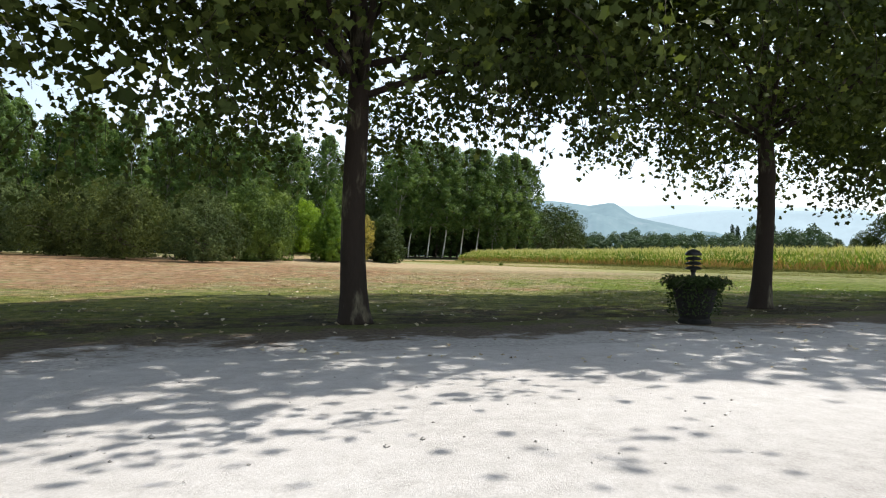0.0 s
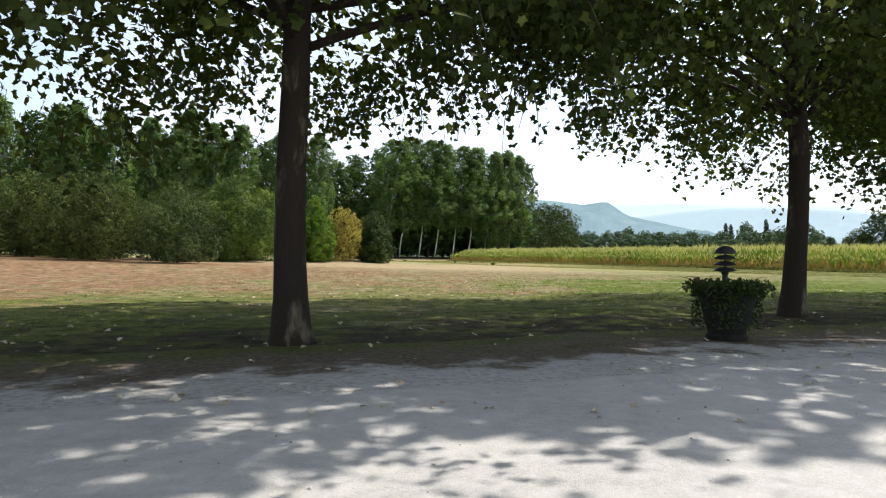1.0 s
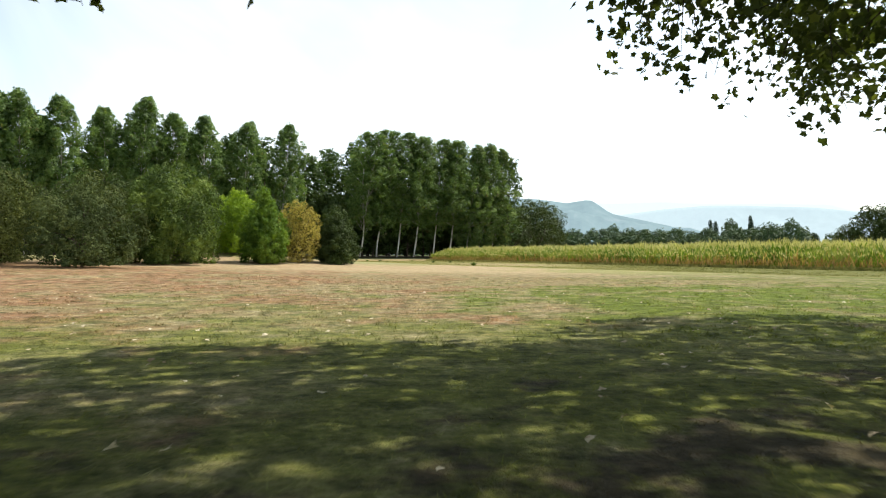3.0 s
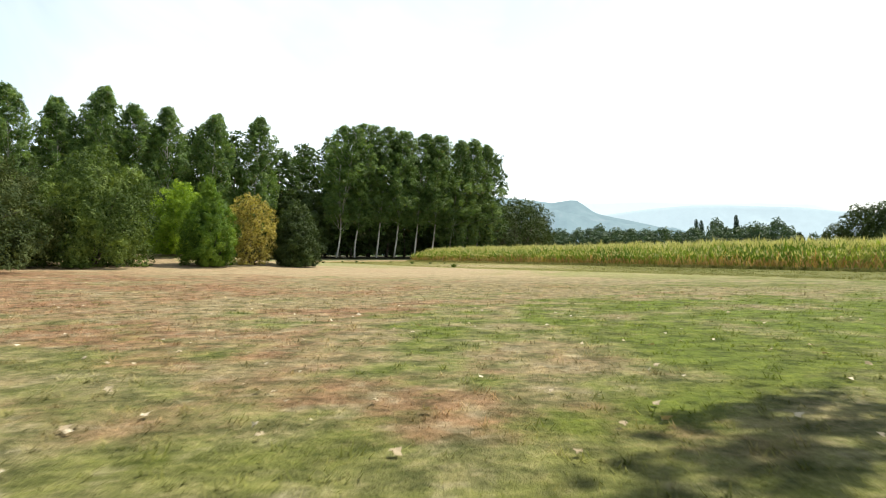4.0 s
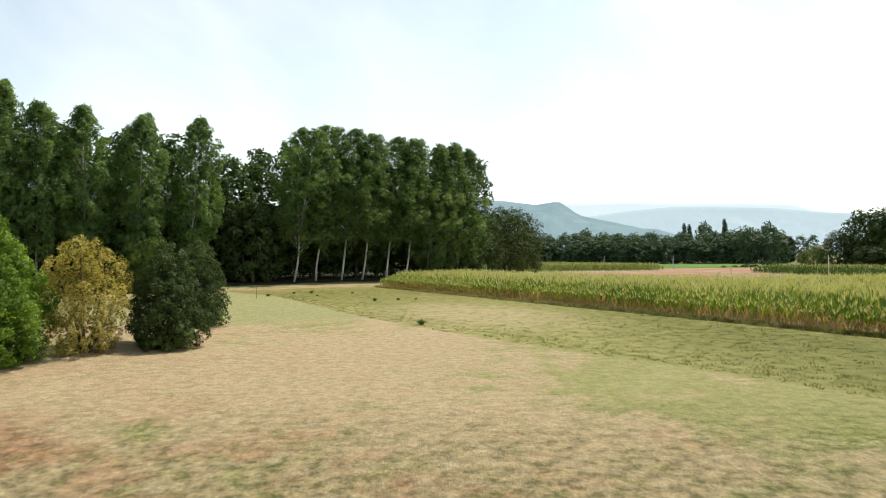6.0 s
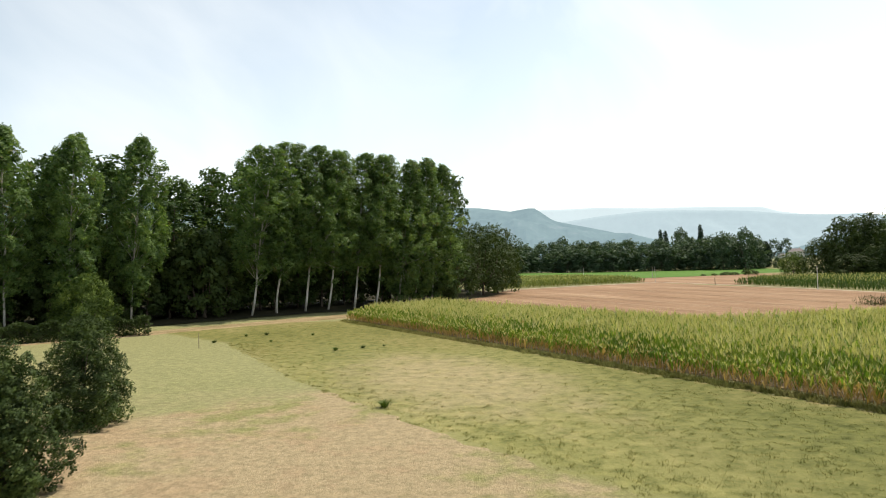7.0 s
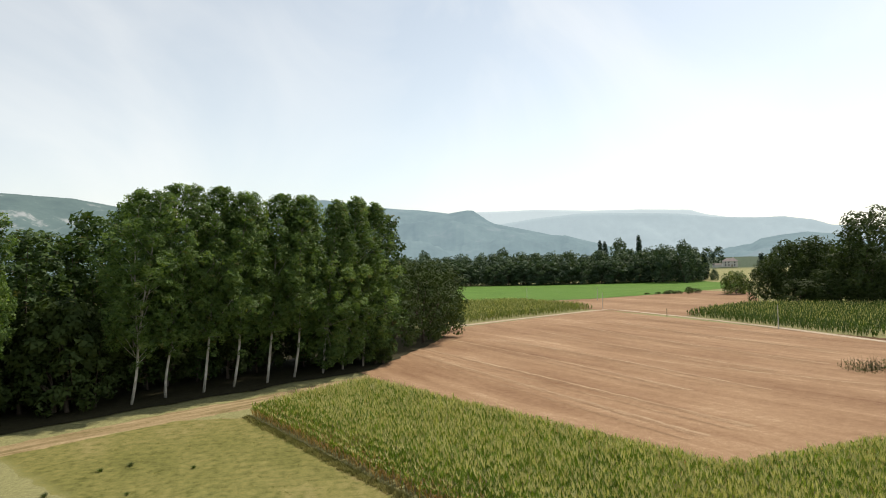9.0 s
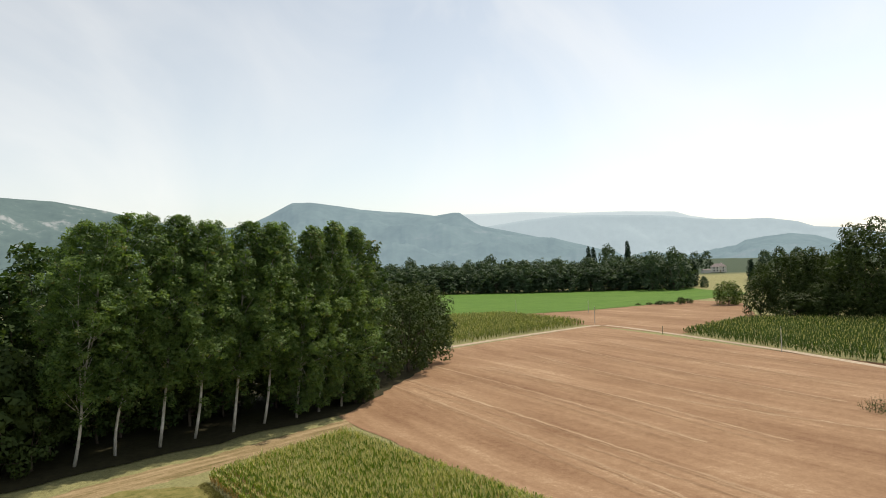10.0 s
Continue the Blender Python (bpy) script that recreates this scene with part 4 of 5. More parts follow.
for i, (s, h) in enumerate(places):
    p = EDGE_END + EDGE_WAY * s + EDGE_BACK * r.uniform(-0.5, 0.8)
    k = 1 if s in (31.2,) else (0 if s in (35.5,) else (4 if s < 10 else 2 + i % 2))
    plant("poplar", front[k], p, POP, "tree", r.uniform(-25, 25), (1.28, 1.28, h * 0.985), 4.5, "poplar wood")
for i, s in enumerate((52.2, 59.6, 66.3, 71.7, 77.2, 81.7, 88.0, 93.0, 97.5, 103.5, 109.0, 115.5, 121.0, 127.5, 133.0)):
    p = EDGE_END + EDGE_WAY * s + EDGE_BACK * r.uniform(-0.6, 1.0)
    plant("poplar", side[i % 3], p, POP, "tree", r.uniform(0, 360), (1.0, 1.0, 1.06 if s == 77.2 else r.uniform(0.96, 1.01)), 2.0, "poplar wood")
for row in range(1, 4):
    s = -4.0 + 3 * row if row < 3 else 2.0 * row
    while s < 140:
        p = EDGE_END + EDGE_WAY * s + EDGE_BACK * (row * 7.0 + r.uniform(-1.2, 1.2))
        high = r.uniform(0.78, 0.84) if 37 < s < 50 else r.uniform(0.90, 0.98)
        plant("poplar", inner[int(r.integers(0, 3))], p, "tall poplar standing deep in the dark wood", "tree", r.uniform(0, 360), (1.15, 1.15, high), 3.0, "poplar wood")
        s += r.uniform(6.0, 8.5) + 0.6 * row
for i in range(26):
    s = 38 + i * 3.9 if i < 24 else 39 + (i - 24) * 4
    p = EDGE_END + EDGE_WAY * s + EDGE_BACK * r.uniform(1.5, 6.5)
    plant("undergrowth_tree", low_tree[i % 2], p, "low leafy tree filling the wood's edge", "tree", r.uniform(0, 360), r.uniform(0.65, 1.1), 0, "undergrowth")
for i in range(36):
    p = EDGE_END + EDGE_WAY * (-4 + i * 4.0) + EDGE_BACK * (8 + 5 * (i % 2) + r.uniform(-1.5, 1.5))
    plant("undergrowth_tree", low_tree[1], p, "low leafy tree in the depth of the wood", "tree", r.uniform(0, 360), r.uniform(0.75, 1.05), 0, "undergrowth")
for s, d, sc in ((-2.5, 1.0, 0.75), (-3.0, -0.5, 0.42), (-4.5, 5.0, 0.9), (1.5, 4.0, 0.7)):
    plant("undergrowth_tree", low_tree[1], EDGE_END + EDGE_WAY * s + EDGE_BACK * d, "leafy young tree hanging to the ground at the wood's corner", "tree", s * 90, sc, 0, "undergrowth")
plant("poplar", inner[1], EDGE_END + EDGE_WAY * -3.4 + EDGE_BACK * 0.5, "poplar leafy to the ground at the wood's corner", "tree", 30, (1.0, 1.0, 0.94), 4.0, "poplar wood")
plant("poplar", inner[2], EDGE_END + EDGE_WAY * -3.0 + EDGE_BACK * 6.0, "poplar leafy to the ground at the wood's corner", "tree", 110, (1.0, 1.0, 0.92), 3.0, "poplar wood")
for i in range(24):
    p = EDGE_END + EDGE_WAY * (6 + i * 6.2) + EDGE_BACK * (38 + r.uniform(-2, 2))
    plant("undergrowth_tree", low_tree[i % 2], p, "dense leafy tree along the back of the wood", "tree", r.uniform(0, 360), r.uniform(1.2, 1.5), 0, "undergrowth")
# leafy skirt of the wood's end and the dark trees beyond it
oaks = [broad_tree_meshes(71 + i, 6.5, 15.0, 0.6, 2500, 0.72, OAK_BARK, OAK_LEAF, bumps=34) for i in range(3)]
for at, k, sc in (((13.6, 170.5), 1, 0.42), ((16.5, 184), 0, 0.95), ((23.5, 195), 2, 1.1), ((28.5, 206), 1, 1.12), ((31.5, 218), 0, 0.9), ((14, 205), 2, 1.1), ((22, 222), 1, 1.1)):
    plant("dark_tree", oaks[k], at, "broad dark green tree at the end of the wood", "tree", at[1] * 7 % 360, sc, 0, "dark trees")

# ---- shrubs across the lawn ----
TWIG = OAK_BARK
names = ("stem", "foliage")
ROUND = ((0.0, 0.80), (0.12, 0.96), (0.35, 1.0), (0.6, 0.90), (0.8, 0.66), (0.93, 0.36), (1.0, 0.08))


def outline(wide, shape=ROUND):
    return tuple((u, q * wide) for u, q in shape)


GLOBE = ((0.0, 0.66), (0.10, 0.84), (0.25, 0.96), (0.42, 1.0), (0.62, 0.92), (0.8, 0.70), (0.93, 0.38), (1.0, 0.08))
shrubs = [clump_meshes(81, 6.0, outline(3.3, GLOBE), 70, 0.72, 5600, 0.29, OLIVE_LEAF, OAK_BARK, 12, 0.07, low=0.2, core=0.32, narrow=0.7, part_names=("trunk", "crown"), fork=1.3),
          clump_meshes(82, 5.9, outline(3.4, GLOBE), 70, 0.72, 5600, 0.29, GREY_LEAF, OAK_BARK, 12, 0.07, low=0.2, core=0.32, narrow=0.7, part_names=("trunk", "crown"), fork=1.4)]
for at, k, sc, turn in (((-19.0, 48.4), 1, 0.8, 0), ((-24.9, 48.2), 0, 0.95, 40), ((-31.5, 51.5), 0, 1.0, 100), ((-28.2, 54.0), 1, 1.0, 200), ((-22.5, 55.5), 0, 0.98, 300), ((-37.5, 50), 1, 1.05, 80), ((-43.5, 48.5), 0, 1.0, 160), ((-34, 58), 1, 1.0, 20), ((-49, 47), 1, 1.1, 240), ((-24, 61), 1, 1.05, 30), ((-41, 57), 1, 1.1, 10)):
    plant("large_shrub", shrubs[k], at, ["olive-green rounded shrub on a thin stem by the lawn", "grey-green dense shrub on a thin stem by the lawn"][k], "shrub", turn, sc, 0, "shrubs by the lawn")
POINTED = ((0.0, 0.62), (0.12, 0.95), (0.3, 1.0), (0.5, 0.92), (0.66, 0.66), (0.78, 0.34), (0.9, 0.17), (1.0, 0.04))
VASE = ((0.0, 0.55), (0.15, 0.78), (0.4, 0.98), (0.65, 1.0), (0.85, 0.72), (1.0, 0.22))
CONE = ((0.0, 0.72), (0.1, 0.95), (0.25, 1.0), (0.5, 0.90), (0.72, 0.68), (0.9, 0.36), (1.0, 0.08))
plant("round_bush", clump_meshes(90, 6.7, outline(3.5), 90, 0.75, 12000, 0.24, MID_LEAF, TWIG, 10, 0.06), (-18.4, 58.5), "big round green bush, leafy to the ground", "bush", 0, 1.0, names=names)
plant("round_bush", clump_meshes(91, 5.0, outline(2.3), 100, 0.42, 6000, 0.24, LIME_LEAF, TWIG, 8, 0.05), (-16.4, 66.5), "fresh lime-green bush behind the lawn", "bush", 0, 1.0, names=names)
plant("pointed_bush", clump_meshes(92, 5.7, outline(1.75, POINTED), 110, 0.36, 8500, 0.20, SPRING_LEAF, TWIG, 8, 0.05), (-12.5, 61.8), "bright green pointed young tree, leafy to the ground", "bush", 0, 1.0, names=names)
plant("golden_bush", clump_meshes(93, 4.9, outline(1.75, VASE), 120, 0.30, 7500, 0.15, GOLD_LEAF, TWIG, 16, 0.03, core=0.15, narrow=0.8), (-10.6, 64.8), "golden yellow bush with dry leaves", "bush", 0, 1.0, names=names)
plant("dark_bush", clump_meshes(94, 5.9, outline(1.95, CONE), 130, 0.36, 9500, 0.20, DARK_LEAF, TWIG, 8, 0.05), (-8.0, 67.3), "dark green dense bush, leafy to the ground", "bush", 0, (0.88, 0.88, 0.82), names=names)
plant("dark_bush", clump_meshes(95, 5.8, outline(1.9, CONE), 130, 0.36, 9000, 0.20, DARK_LEAF, TWIG, 8, 0.05, narrow=0.8), (-10.0, 77.0), "dark green bush standing alone on the lawn", "bush", 40, (1.0, 1.0, 0.90), names=names)
plant("round_bush", clump_meshes(96, 5.4, outline(2.7), 90, 0.5, 4500, 0.30, DARK_LEAF, TWIG, 8, 0.05), (-20.5, 72), "dark green bush behind the lime-green one", "bush", 0, 1.0, names=names)

plant("round_bush", clump_meshes(97, 7.2, outline(3.4), 80, 0.7, 7000, 0.28, MID_LEAF, TWIG, 8, 0.06), (-33.5, 127.0), "bright green round bush at the foot of the wood", "bush", 0, 1.0, names=names)

# clipped hedge before the wood
r = np.random.default_rng(8)
n = 11000
u = r.random(n)
side = r.random(n)
cx, cy = -25.2 - 26 * u, 125.4 - 14.5 * u
hz = 2.1 * np.where(side < 0.4, 1 - 0.1 * r.random(n), r.random(n)) * (1 + 0.12 * np.sin(u * 60))
off = np.where(side < 0.4, r.uniform(-1, 1, n), np.where(side < 0.8, -1, 1) + r.normal(size=n) * 0.12) * 0.75
c = np.c_[cx + 0.487 * off, cy - 0.873 * off, land(cx, cy) + hz]
v, f = leaves(c, r.uniform(0.25, 0.5, n), r, SPRAY_SHAPE, SPRAY_FACES, fold=0.4)
hedge = thing("hedge", (0, 0, 0), "low dark clipped hedge at the foot of the wood", "hedge")
part("foliage", mesh_of("foliage", v, f, HEDGE_LEAF), None, hedge)
stems = []
for i in range(60):
    a = i / 59
    p = np.array((-25.4 - 25.6 * a, 125.3 - 14.2 * a))
    z = float(land(p[0], p[1]))
    stems.append(tube(bend((p[0], p[1], z - 0.05), (p[0] + r.normal() * 0.2, p[1] + r.normal() * 0.2, z + 1.5), 4, r, 0.08), (0.04, 0.03, 0.02, 0.01), 5))
part("stem", mesh_of("stem", *joined(stems), OAK_BARK), None, hedge)


# ---- maize ----
def maize(name, poly, row_way, gap, step, high, label, simple=False, leaf=CORN_LEAF, inner_side=None):
    """Standing maize in rows: arching leaves round each stalk, a pale tassel, dry leaves low down on the outer rows."""
    r = np.random.default_rng(len(poly) + int(gap * 100))
    q = np.asarray(poly, float)
    w = np.asarray(row_way, float) / np.linalg.norm(row_way)
    m = np.array((-w[1], w[0]))
    lo, hi = (q @ w).min(), (q @ w).max()
    lm, hm = (q @ m).min(), (q @ m).max()
    a, b = np.meshgrid(np.arange(lo, hi, step), np.arange(lm, hm, gap), indexing="ij")
    a = a + r.uniform(-0.4, 0.4, a.shape) * step
    b = b + r.normal(size=b.shape) * 0.06 * gap
    p = a.reshape(-1, 1) * w + b.reshape(-1, 1) * m
    p = p[inside(q, p)]
    n = len(p)
    z = land(p[:, 0], p[:, 1])
    wave = np.array([noise.noise(Vector((x * 0.09, y * 0.09, 2.0))) for x, y in p])
    h = high * (1 + 0.08 * wave + 0.085 * r.normal(size=n))
    edge = np.full(n, 9.0)
    for i, (e0, e1) in enumerate(zip(q, np.roll(q, -1, axis=0))):
        if i == inner_side:
            continue
        d = e1 - e0
        k = np.clip(((p - e0) @ d) / (d @ d), 0, 1)
        edge = np.minimum(edge, np.linalg.norm(p - (e0 + k[:, None] * d), axis=1))
    h = h * (0.52 + 0.48 * sm(0.0, 3.0, edge))
    verts, quads, index, start = [], [], [], 0
    blades = 5 if simple else 9
    for i in range(blades):
        u = (i + 0.5) / blades
        az = r.uniform(0, 2 * np.pi, n)
        out = np.c_[np.cos(az), np.sin(az), np.zeros(n)]
        flat = np.c_[-np.sin(az), np.cos(az), np.zeros(n)]
        root = np.c_[p, z + h * (0.04 + 0.74 * u)]
        length = r.uniform(0.42, 0.72, n)[:, None] * (1.6 if simple else 1.0)
        width = (0.11 if simple else 0.042) * r.uniform(0.8, 1.3, n)[:, None]
        knee = root + out * length * 0.38 + np.array((0, 0, 1.0)) * length * r.uniform(0.6, 0.95, n)[:, None]
        tip = root + out * length * 0.75 + np.array((0, 0, 1.0)) * length * r.uniform(0.1, 1.2, n)[:, None]
        block = np.stack([root - flat * width * 0.6, root + flat * width * 0.6, knee + flat * width, knee - flat * width, tip], 1)
        verts.append(block.reshape(-1, 3))
        base = start + np.arange(n) * 5
        quads.append((np.c_[base, base + 1, base + 2, base + 3], np.c_[base + 3, base + 2, base + 4]))
        dry = (r.random(n) < (0.0 if simple else np.clip(1.3 - edge * 0.42, 0.03, 1.0) * (1.2 - 1.4 * u))).astype(int)
        index.append(dry)
        start += 5 * n
    faces, marks = [], []
    for (f4, f3), d in zip(quads, index):
        faces += f4.tolist() + f3.tolist()
        marks += d.tolist() * 2
    for i in range(2 if simple else 6):
        az = r.uniform(0, 2 * np.pi, n)
        out = np.c_[np.cos(az), np.sin(az), np.zeros(n)] * (0.10 + 0.05 * i)
        flat = np.c_[-np.sin(az), np.cos(az), np.zeros(n)] * (0.05 if simple else 0.034)
        foot = np.c_[p, z + h * 0.84]
        top = np.c_[p, z + h * 1.08] + out + np.array((0, 0, 1.0)) * r.uniform(-0.12, 0.12, n)[:, None]
        block = np.stack([foot - flat, foot + flat, top], 1)
        verts.append(block.reshape(-1, 3))
        base = start + np.arange(n) * 3
        faces += np.c_[base, base + 1, base + 2].tolist()
        marks += [2] * n
        start += 3 * n
    # stalks: slim three-sided prisms
    for i in range(3):
        a0, a1 = 2.094 * i, 2.094 * (i + 1)
        c0 = np.array((np.cos(a0), np.sin(a0), 0)) * 0.018
        c1 = np.array((np.cos(a1), np.sin(a1), 0)) * 0.018
        foot, top = np.c_[p, z - 0.02], np.c_[p, z + h * 0.86]
        block = np.stack([foot + c0, foot + c1, top], 1)
        verts.append(block.reshape(-1, 3))
        base = start + np.arange(n) * 3
        faces += np.c_[base, base + 1, base + 2].tolist()
        marks += np.where(edge < 2.0, 1, 0).tolist()
        start += 3 * n
    me = mesh_of(name, np.concatenate(verts), faces, [leaf, CORN_DRY, CORN_TOP], marks)
    return tagged(new(name, me), label, "maize", kind="stuff")


ROWS_WAY = FRONT_B - FRONT_A
maize("maize_strip", (FRONT_A, (10.5, 149.5), (34.5, 106.0), (30.4, 69.6)), ROWS_WAY, 0.70, 0.34, 2.25, "standing green maize with pale tassels and dry lower leaves", inner_side=2)
maize("maize_field", ((30.4, 69.6), (34.5, 106.0), (60, 111.0), (72, 113.2), (64, 75), (57, 42), FRONT_B), ROWS_WAY, 0.70, 0.40, 2.3, "standing green maize with pale tassels beside the meadow", inner_side=0)
maize("maize_plot", ((35, 231), (88, 268), (91, 272), (78, 316), (55, 316), (30, 298)), (52, 36), 1.3, 1.1, 2.4, "far plot of standing maize in a tapering corner", simple=True, leaf=CORN_FAR)
maize("maize_plot", ((103.6, 236), (108.5, 198), (110, 176), (150, 200), (172, 236), (141, 262), (118, 246)), (4, -40), 1.3, 1.1, 2.6, "far plot of dark green maize behind the road", simple=True, leaf=CORN_DEEP)

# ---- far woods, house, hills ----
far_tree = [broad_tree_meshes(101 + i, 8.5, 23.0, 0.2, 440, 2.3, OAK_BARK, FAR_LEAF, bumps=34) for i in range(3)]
r = np.random.default_rng(12)
FARL = "tree of the far dark wood behind the fields"
for row in range(3):
    for i in range(36):
        x = -110 + i * 10.6 + r.uniform(-3, 3) + 4 * row
        y = 536 - 0.00060 * max(x, 0) ** 2 * 1.4 - 0.06 * x + row * 11 + r.uniform(-2.5, 2.5)
        if x - 9 > 0.585 * (y - 70):   # the wood stops short of the house
            continue
        plant("far_tree", far_tree[int(r.integers(0, 3))], (x, y), FARL, "tree", r.uniform(0, 360), (r.uniform(1.1, 1.45), r.uniform(1.1, 1.45), 0.80 * r.uniform(0.92, 1.08) if row == 0 else 0.98 * r.uniform(0.9, 1.1)), 0, "far wood", 0.3)
for i in range(34):
    a, d = radians(r.uniform(28.0, 42.0)), (r.uniform(470, 540) if i < 20 else r.uniform(690, 780))
    if radians(31.6) < a < radians(34.6):   # the open lawn before the house
        continue
    x, y = 6 + d * math.sin(a), 53 + d * math.cos(a)
    plant("far_tree", far_tree[int(r.integers(0, 3))], (x, y), "tree in the scattered growth round the distant house", "tree", r.uniform(0, 360), r.uniform(0.3, 0.46) if i < 20 else r.uniform(0.7, 1.0), 0, "trees by the house", 0.3)
for at, sc in (((231, 464), 1.15), ((219, 470), 1.05), ((213, 520), 1.02), ((232, 566), 1.25), ((130, 548), 1.15), ((70, 556), 1.1)):
    plant("far_tree", far_tree[1], at, "tall light green tree standing over the far wood", "tree", at[0] * 3 % 360, (sc * 0.9, sc * 0.9, sc * 1.08), 0, "far wood", 0.3)
for i in range(24):
    x, y = -430 + i * 14.5 + r.uniform(-4, 4), 270 + i * 8.5 + r.uniform(-6, 6)
    plant("far_tree", far_tree[i % 3], (x, y), "broad tree of the woods behind the poplars", "tree", r.uniform(0, 360), (1.15, 1.15, r.uniform(0.6, 0.85)), 0, "woods behind the poplars", 0.3)
for i in range(6):
    a, d = radians(35.2 + i * 0.9), r.uniform(440, 480)
    plant("far_tree", far_tree[i % 3], (6 + d * math.sin(a), 53 + d * math.cos(a)), "tree in the scattered growth round the distant house", "tree", r.uniform(0, 360), r.uniform(0.26, 0.36), 0, "trees by the house", 0.3)
spire = clump_meshes(111, 24.0, ((0.0, 0.9), (0.1, 1.6), (0.4, 2.0), (0.7, 1.7), (0.9, 0.9), (1.0, 0.15)), 90, 0.8, 1500, 1.0, CONIFER_LEAF, OAK_BARK, 5, 0.2, part_names=("trunk", "crown"))
for x, y, h in ((213.8, 562, 1.36), (219.6, 566, 1.3), (246, 560, 1.36)):
    plant("lombardy_poplar", spire, (x, y), "dark narrow columnar poplar over the far wood", "tree", x, (1.15, 1.15, h * 0.95), 0, "columnar poplars", 0.3)
for x, y, sc in ((258, 486, 0.95), (268, 502, 0.8), (318, 508, 0.8), (332, 516, 0.75)):
    plant("conifer", spire, (x, y), "dark conifer near the far house", "tree", x, (1.6 * sc, 1.6 * sc, 0.8 * sc), 0, "conifers by the house", 0.3)
right_oak = [broad_tree_meshes(121 + i, 9.0, 21.0, 0.6, 2200, 1.25, OAK_BARK, OAK_LEAF, bumps=36) for i in range(2)]
for x, y, sc in ((158, 277, 0.7), (165, 271, 1.06), (173, 270, 1.1), (166, 259, 0.55), (183, 262, 0.95), (176, 250, 1.46), (186, 244, 1.08), (194, 254, 1.1), (188, 228, 1.08), (200, 232, 1.15), (197, 212, 1.1), (210, 218, 1.1), (205, 196, 1.05), (184, 282, 0.9), (196, 290, 0.95), (212, 300, 0.95), (228, 330, 0.9), (238, 352, 0.85), (250, 372, 0.85), (246, 396, 0.8)):
    plant("oak_tree", right_oak[int(x) % 2], (x, y), "broad dark oak in the wood by the maize plot", "tree", x * 13 % 360, sc, 0, "oak wood", 0.2)
light_bush = broad_tree_meshes(131, 6.5, 9.5, 0.4, 2600, 0.75, OAK_BARK, MID_LEAF, bumps=28)
small_bush = broad_tree_meshes(132, 5.0, 8.0, 0.4, 1100, 0.75, OAK_BARK, GREY_LEAF, bumps=24)
plant("field_bush", light_bush, (181, 330), "light green round bush at the field corner", "bush", 10, 1.0)
plant("field_bush", small_bush, (167, 345), "grey-green round bush at the field corner", "bush", 60, 0.4)
for x, y, sc in ((158, 349, 0.22), (160.5, 351, 0.3), (155, 352, 0.18), (163, 348, 0.26), (149, 351, 0.16), (173, 350, 0.38)):
    plant("field_bush", small_bush, (x, y), "low scrubby bush along the stubble field's edge", "bush", x * 9, (sc * 1.8, sc * 1.8, sc * 0.7), 0, "scrub at the field's edge")

for x, y in ((160, 262), (167, 252), (174, 242), (180, 231), (185, 219), (190, 207), (196, 196)):
    plant("undergrowth_tree", right_oak[int(x) % 2], (x, y), "low dark leafy tree filling the foot of the oak wood", "tree", x * 17 % 360, (0.85, 0.85, 0.42), 0, "undergrowth")


# ---- far house ----
def box(bm, x0, x1, y0, y1, z0, z1):
    v = [bm.verts.new((x, y, z)) for z in (z0, z1) for x, y in ((x0, y0), (x1, y0), (x1, y1), (x0, y1))]
    for f in ((3, 2, 1, 0), (4, 5, 6, 7), (0, 1, 5, 4), (1, 2, 6, 5), (2, 3, 7, 6), (3, 0, 4, 7)):
        bm.faces.new([v[i] for i in f])


house = thing("house", (346, 592, float(land(346, 592))), "distant pale rendered house with a grey hipped roof among trees", "house")
house.rotation_euler = (0, 0, radians(-28))
bm = bmesh.new()
box(bm, -6, 6, -4.5, 4.5, 0, 5.0)
part("wall", bm, PLASTER, house)
bm = bmesh.new()
e = [bm.verts.new(p) for p in ((-6.6, -5.1, 4.9), (6.6, -5.1, 4.9), (6.6, 5.1, 4.9), (-6.6, 5.1, 4.9), (-3, 0, 7.6), (3, 0, 7.6))]
for f in ((0, 1, 5, 4), (1, 2, 5), (2, 3, 4, 5), (3, 0, 4), (3, 2, 1, 0)):
    bm.faces.new([e[i] for i in f])
part("roof", bm, ROOF_TILE, house)
bm = bmesh.new()
box(bm, 2.2, 3.0, 0.4, 1.2, 6.4, 8.5)
part("chimney", bm, PLASTER, house)
for x in (-4, -1.3, 3.4):
    for z in (0.9, 3.2):
        bm = bmesh.new()
        box(bm, x - 0.5, x + 0.5, -4.56, -4.4, z, z + 1.3)
        part("window", bm, DARK_GLASS, house)
bm = bmesh.new()
box(bm, 0.7, 1.7, -4.57, -4.4, 0.0, 2.1)
part("door", bm, PALE_WOOD, house)
shed = thing("garden_shed", (329, 584, float(land(329, 584))), "small white shed beside the distant house", "shed")
bm = bmesh.new()
box(bm, -3.5, 3.5, -2, 2, 0, 2.4)
part("wall", bm, POLE_PAINT, shed)
bm = bmesh.new()
e = [bm.verts.new(p) for p in ((-3.8, -2.3, 2.4), (3.8, -2.3, 2.4), (3.8, 2.3, 2.4), (-3.8, 2.3, 2.4), (-3.8, 0, 3.3), (3.8, 0, 3.3))]
for f in ((0, 1, 5, 4), (1, 2, 5), (2, 3, 4, 5), (3, 0, 4), (3, 2, 1, 0)):
    bm.faces.new([e[i] for i in f])
part("roof", bm, ROOF_TILE, shed)


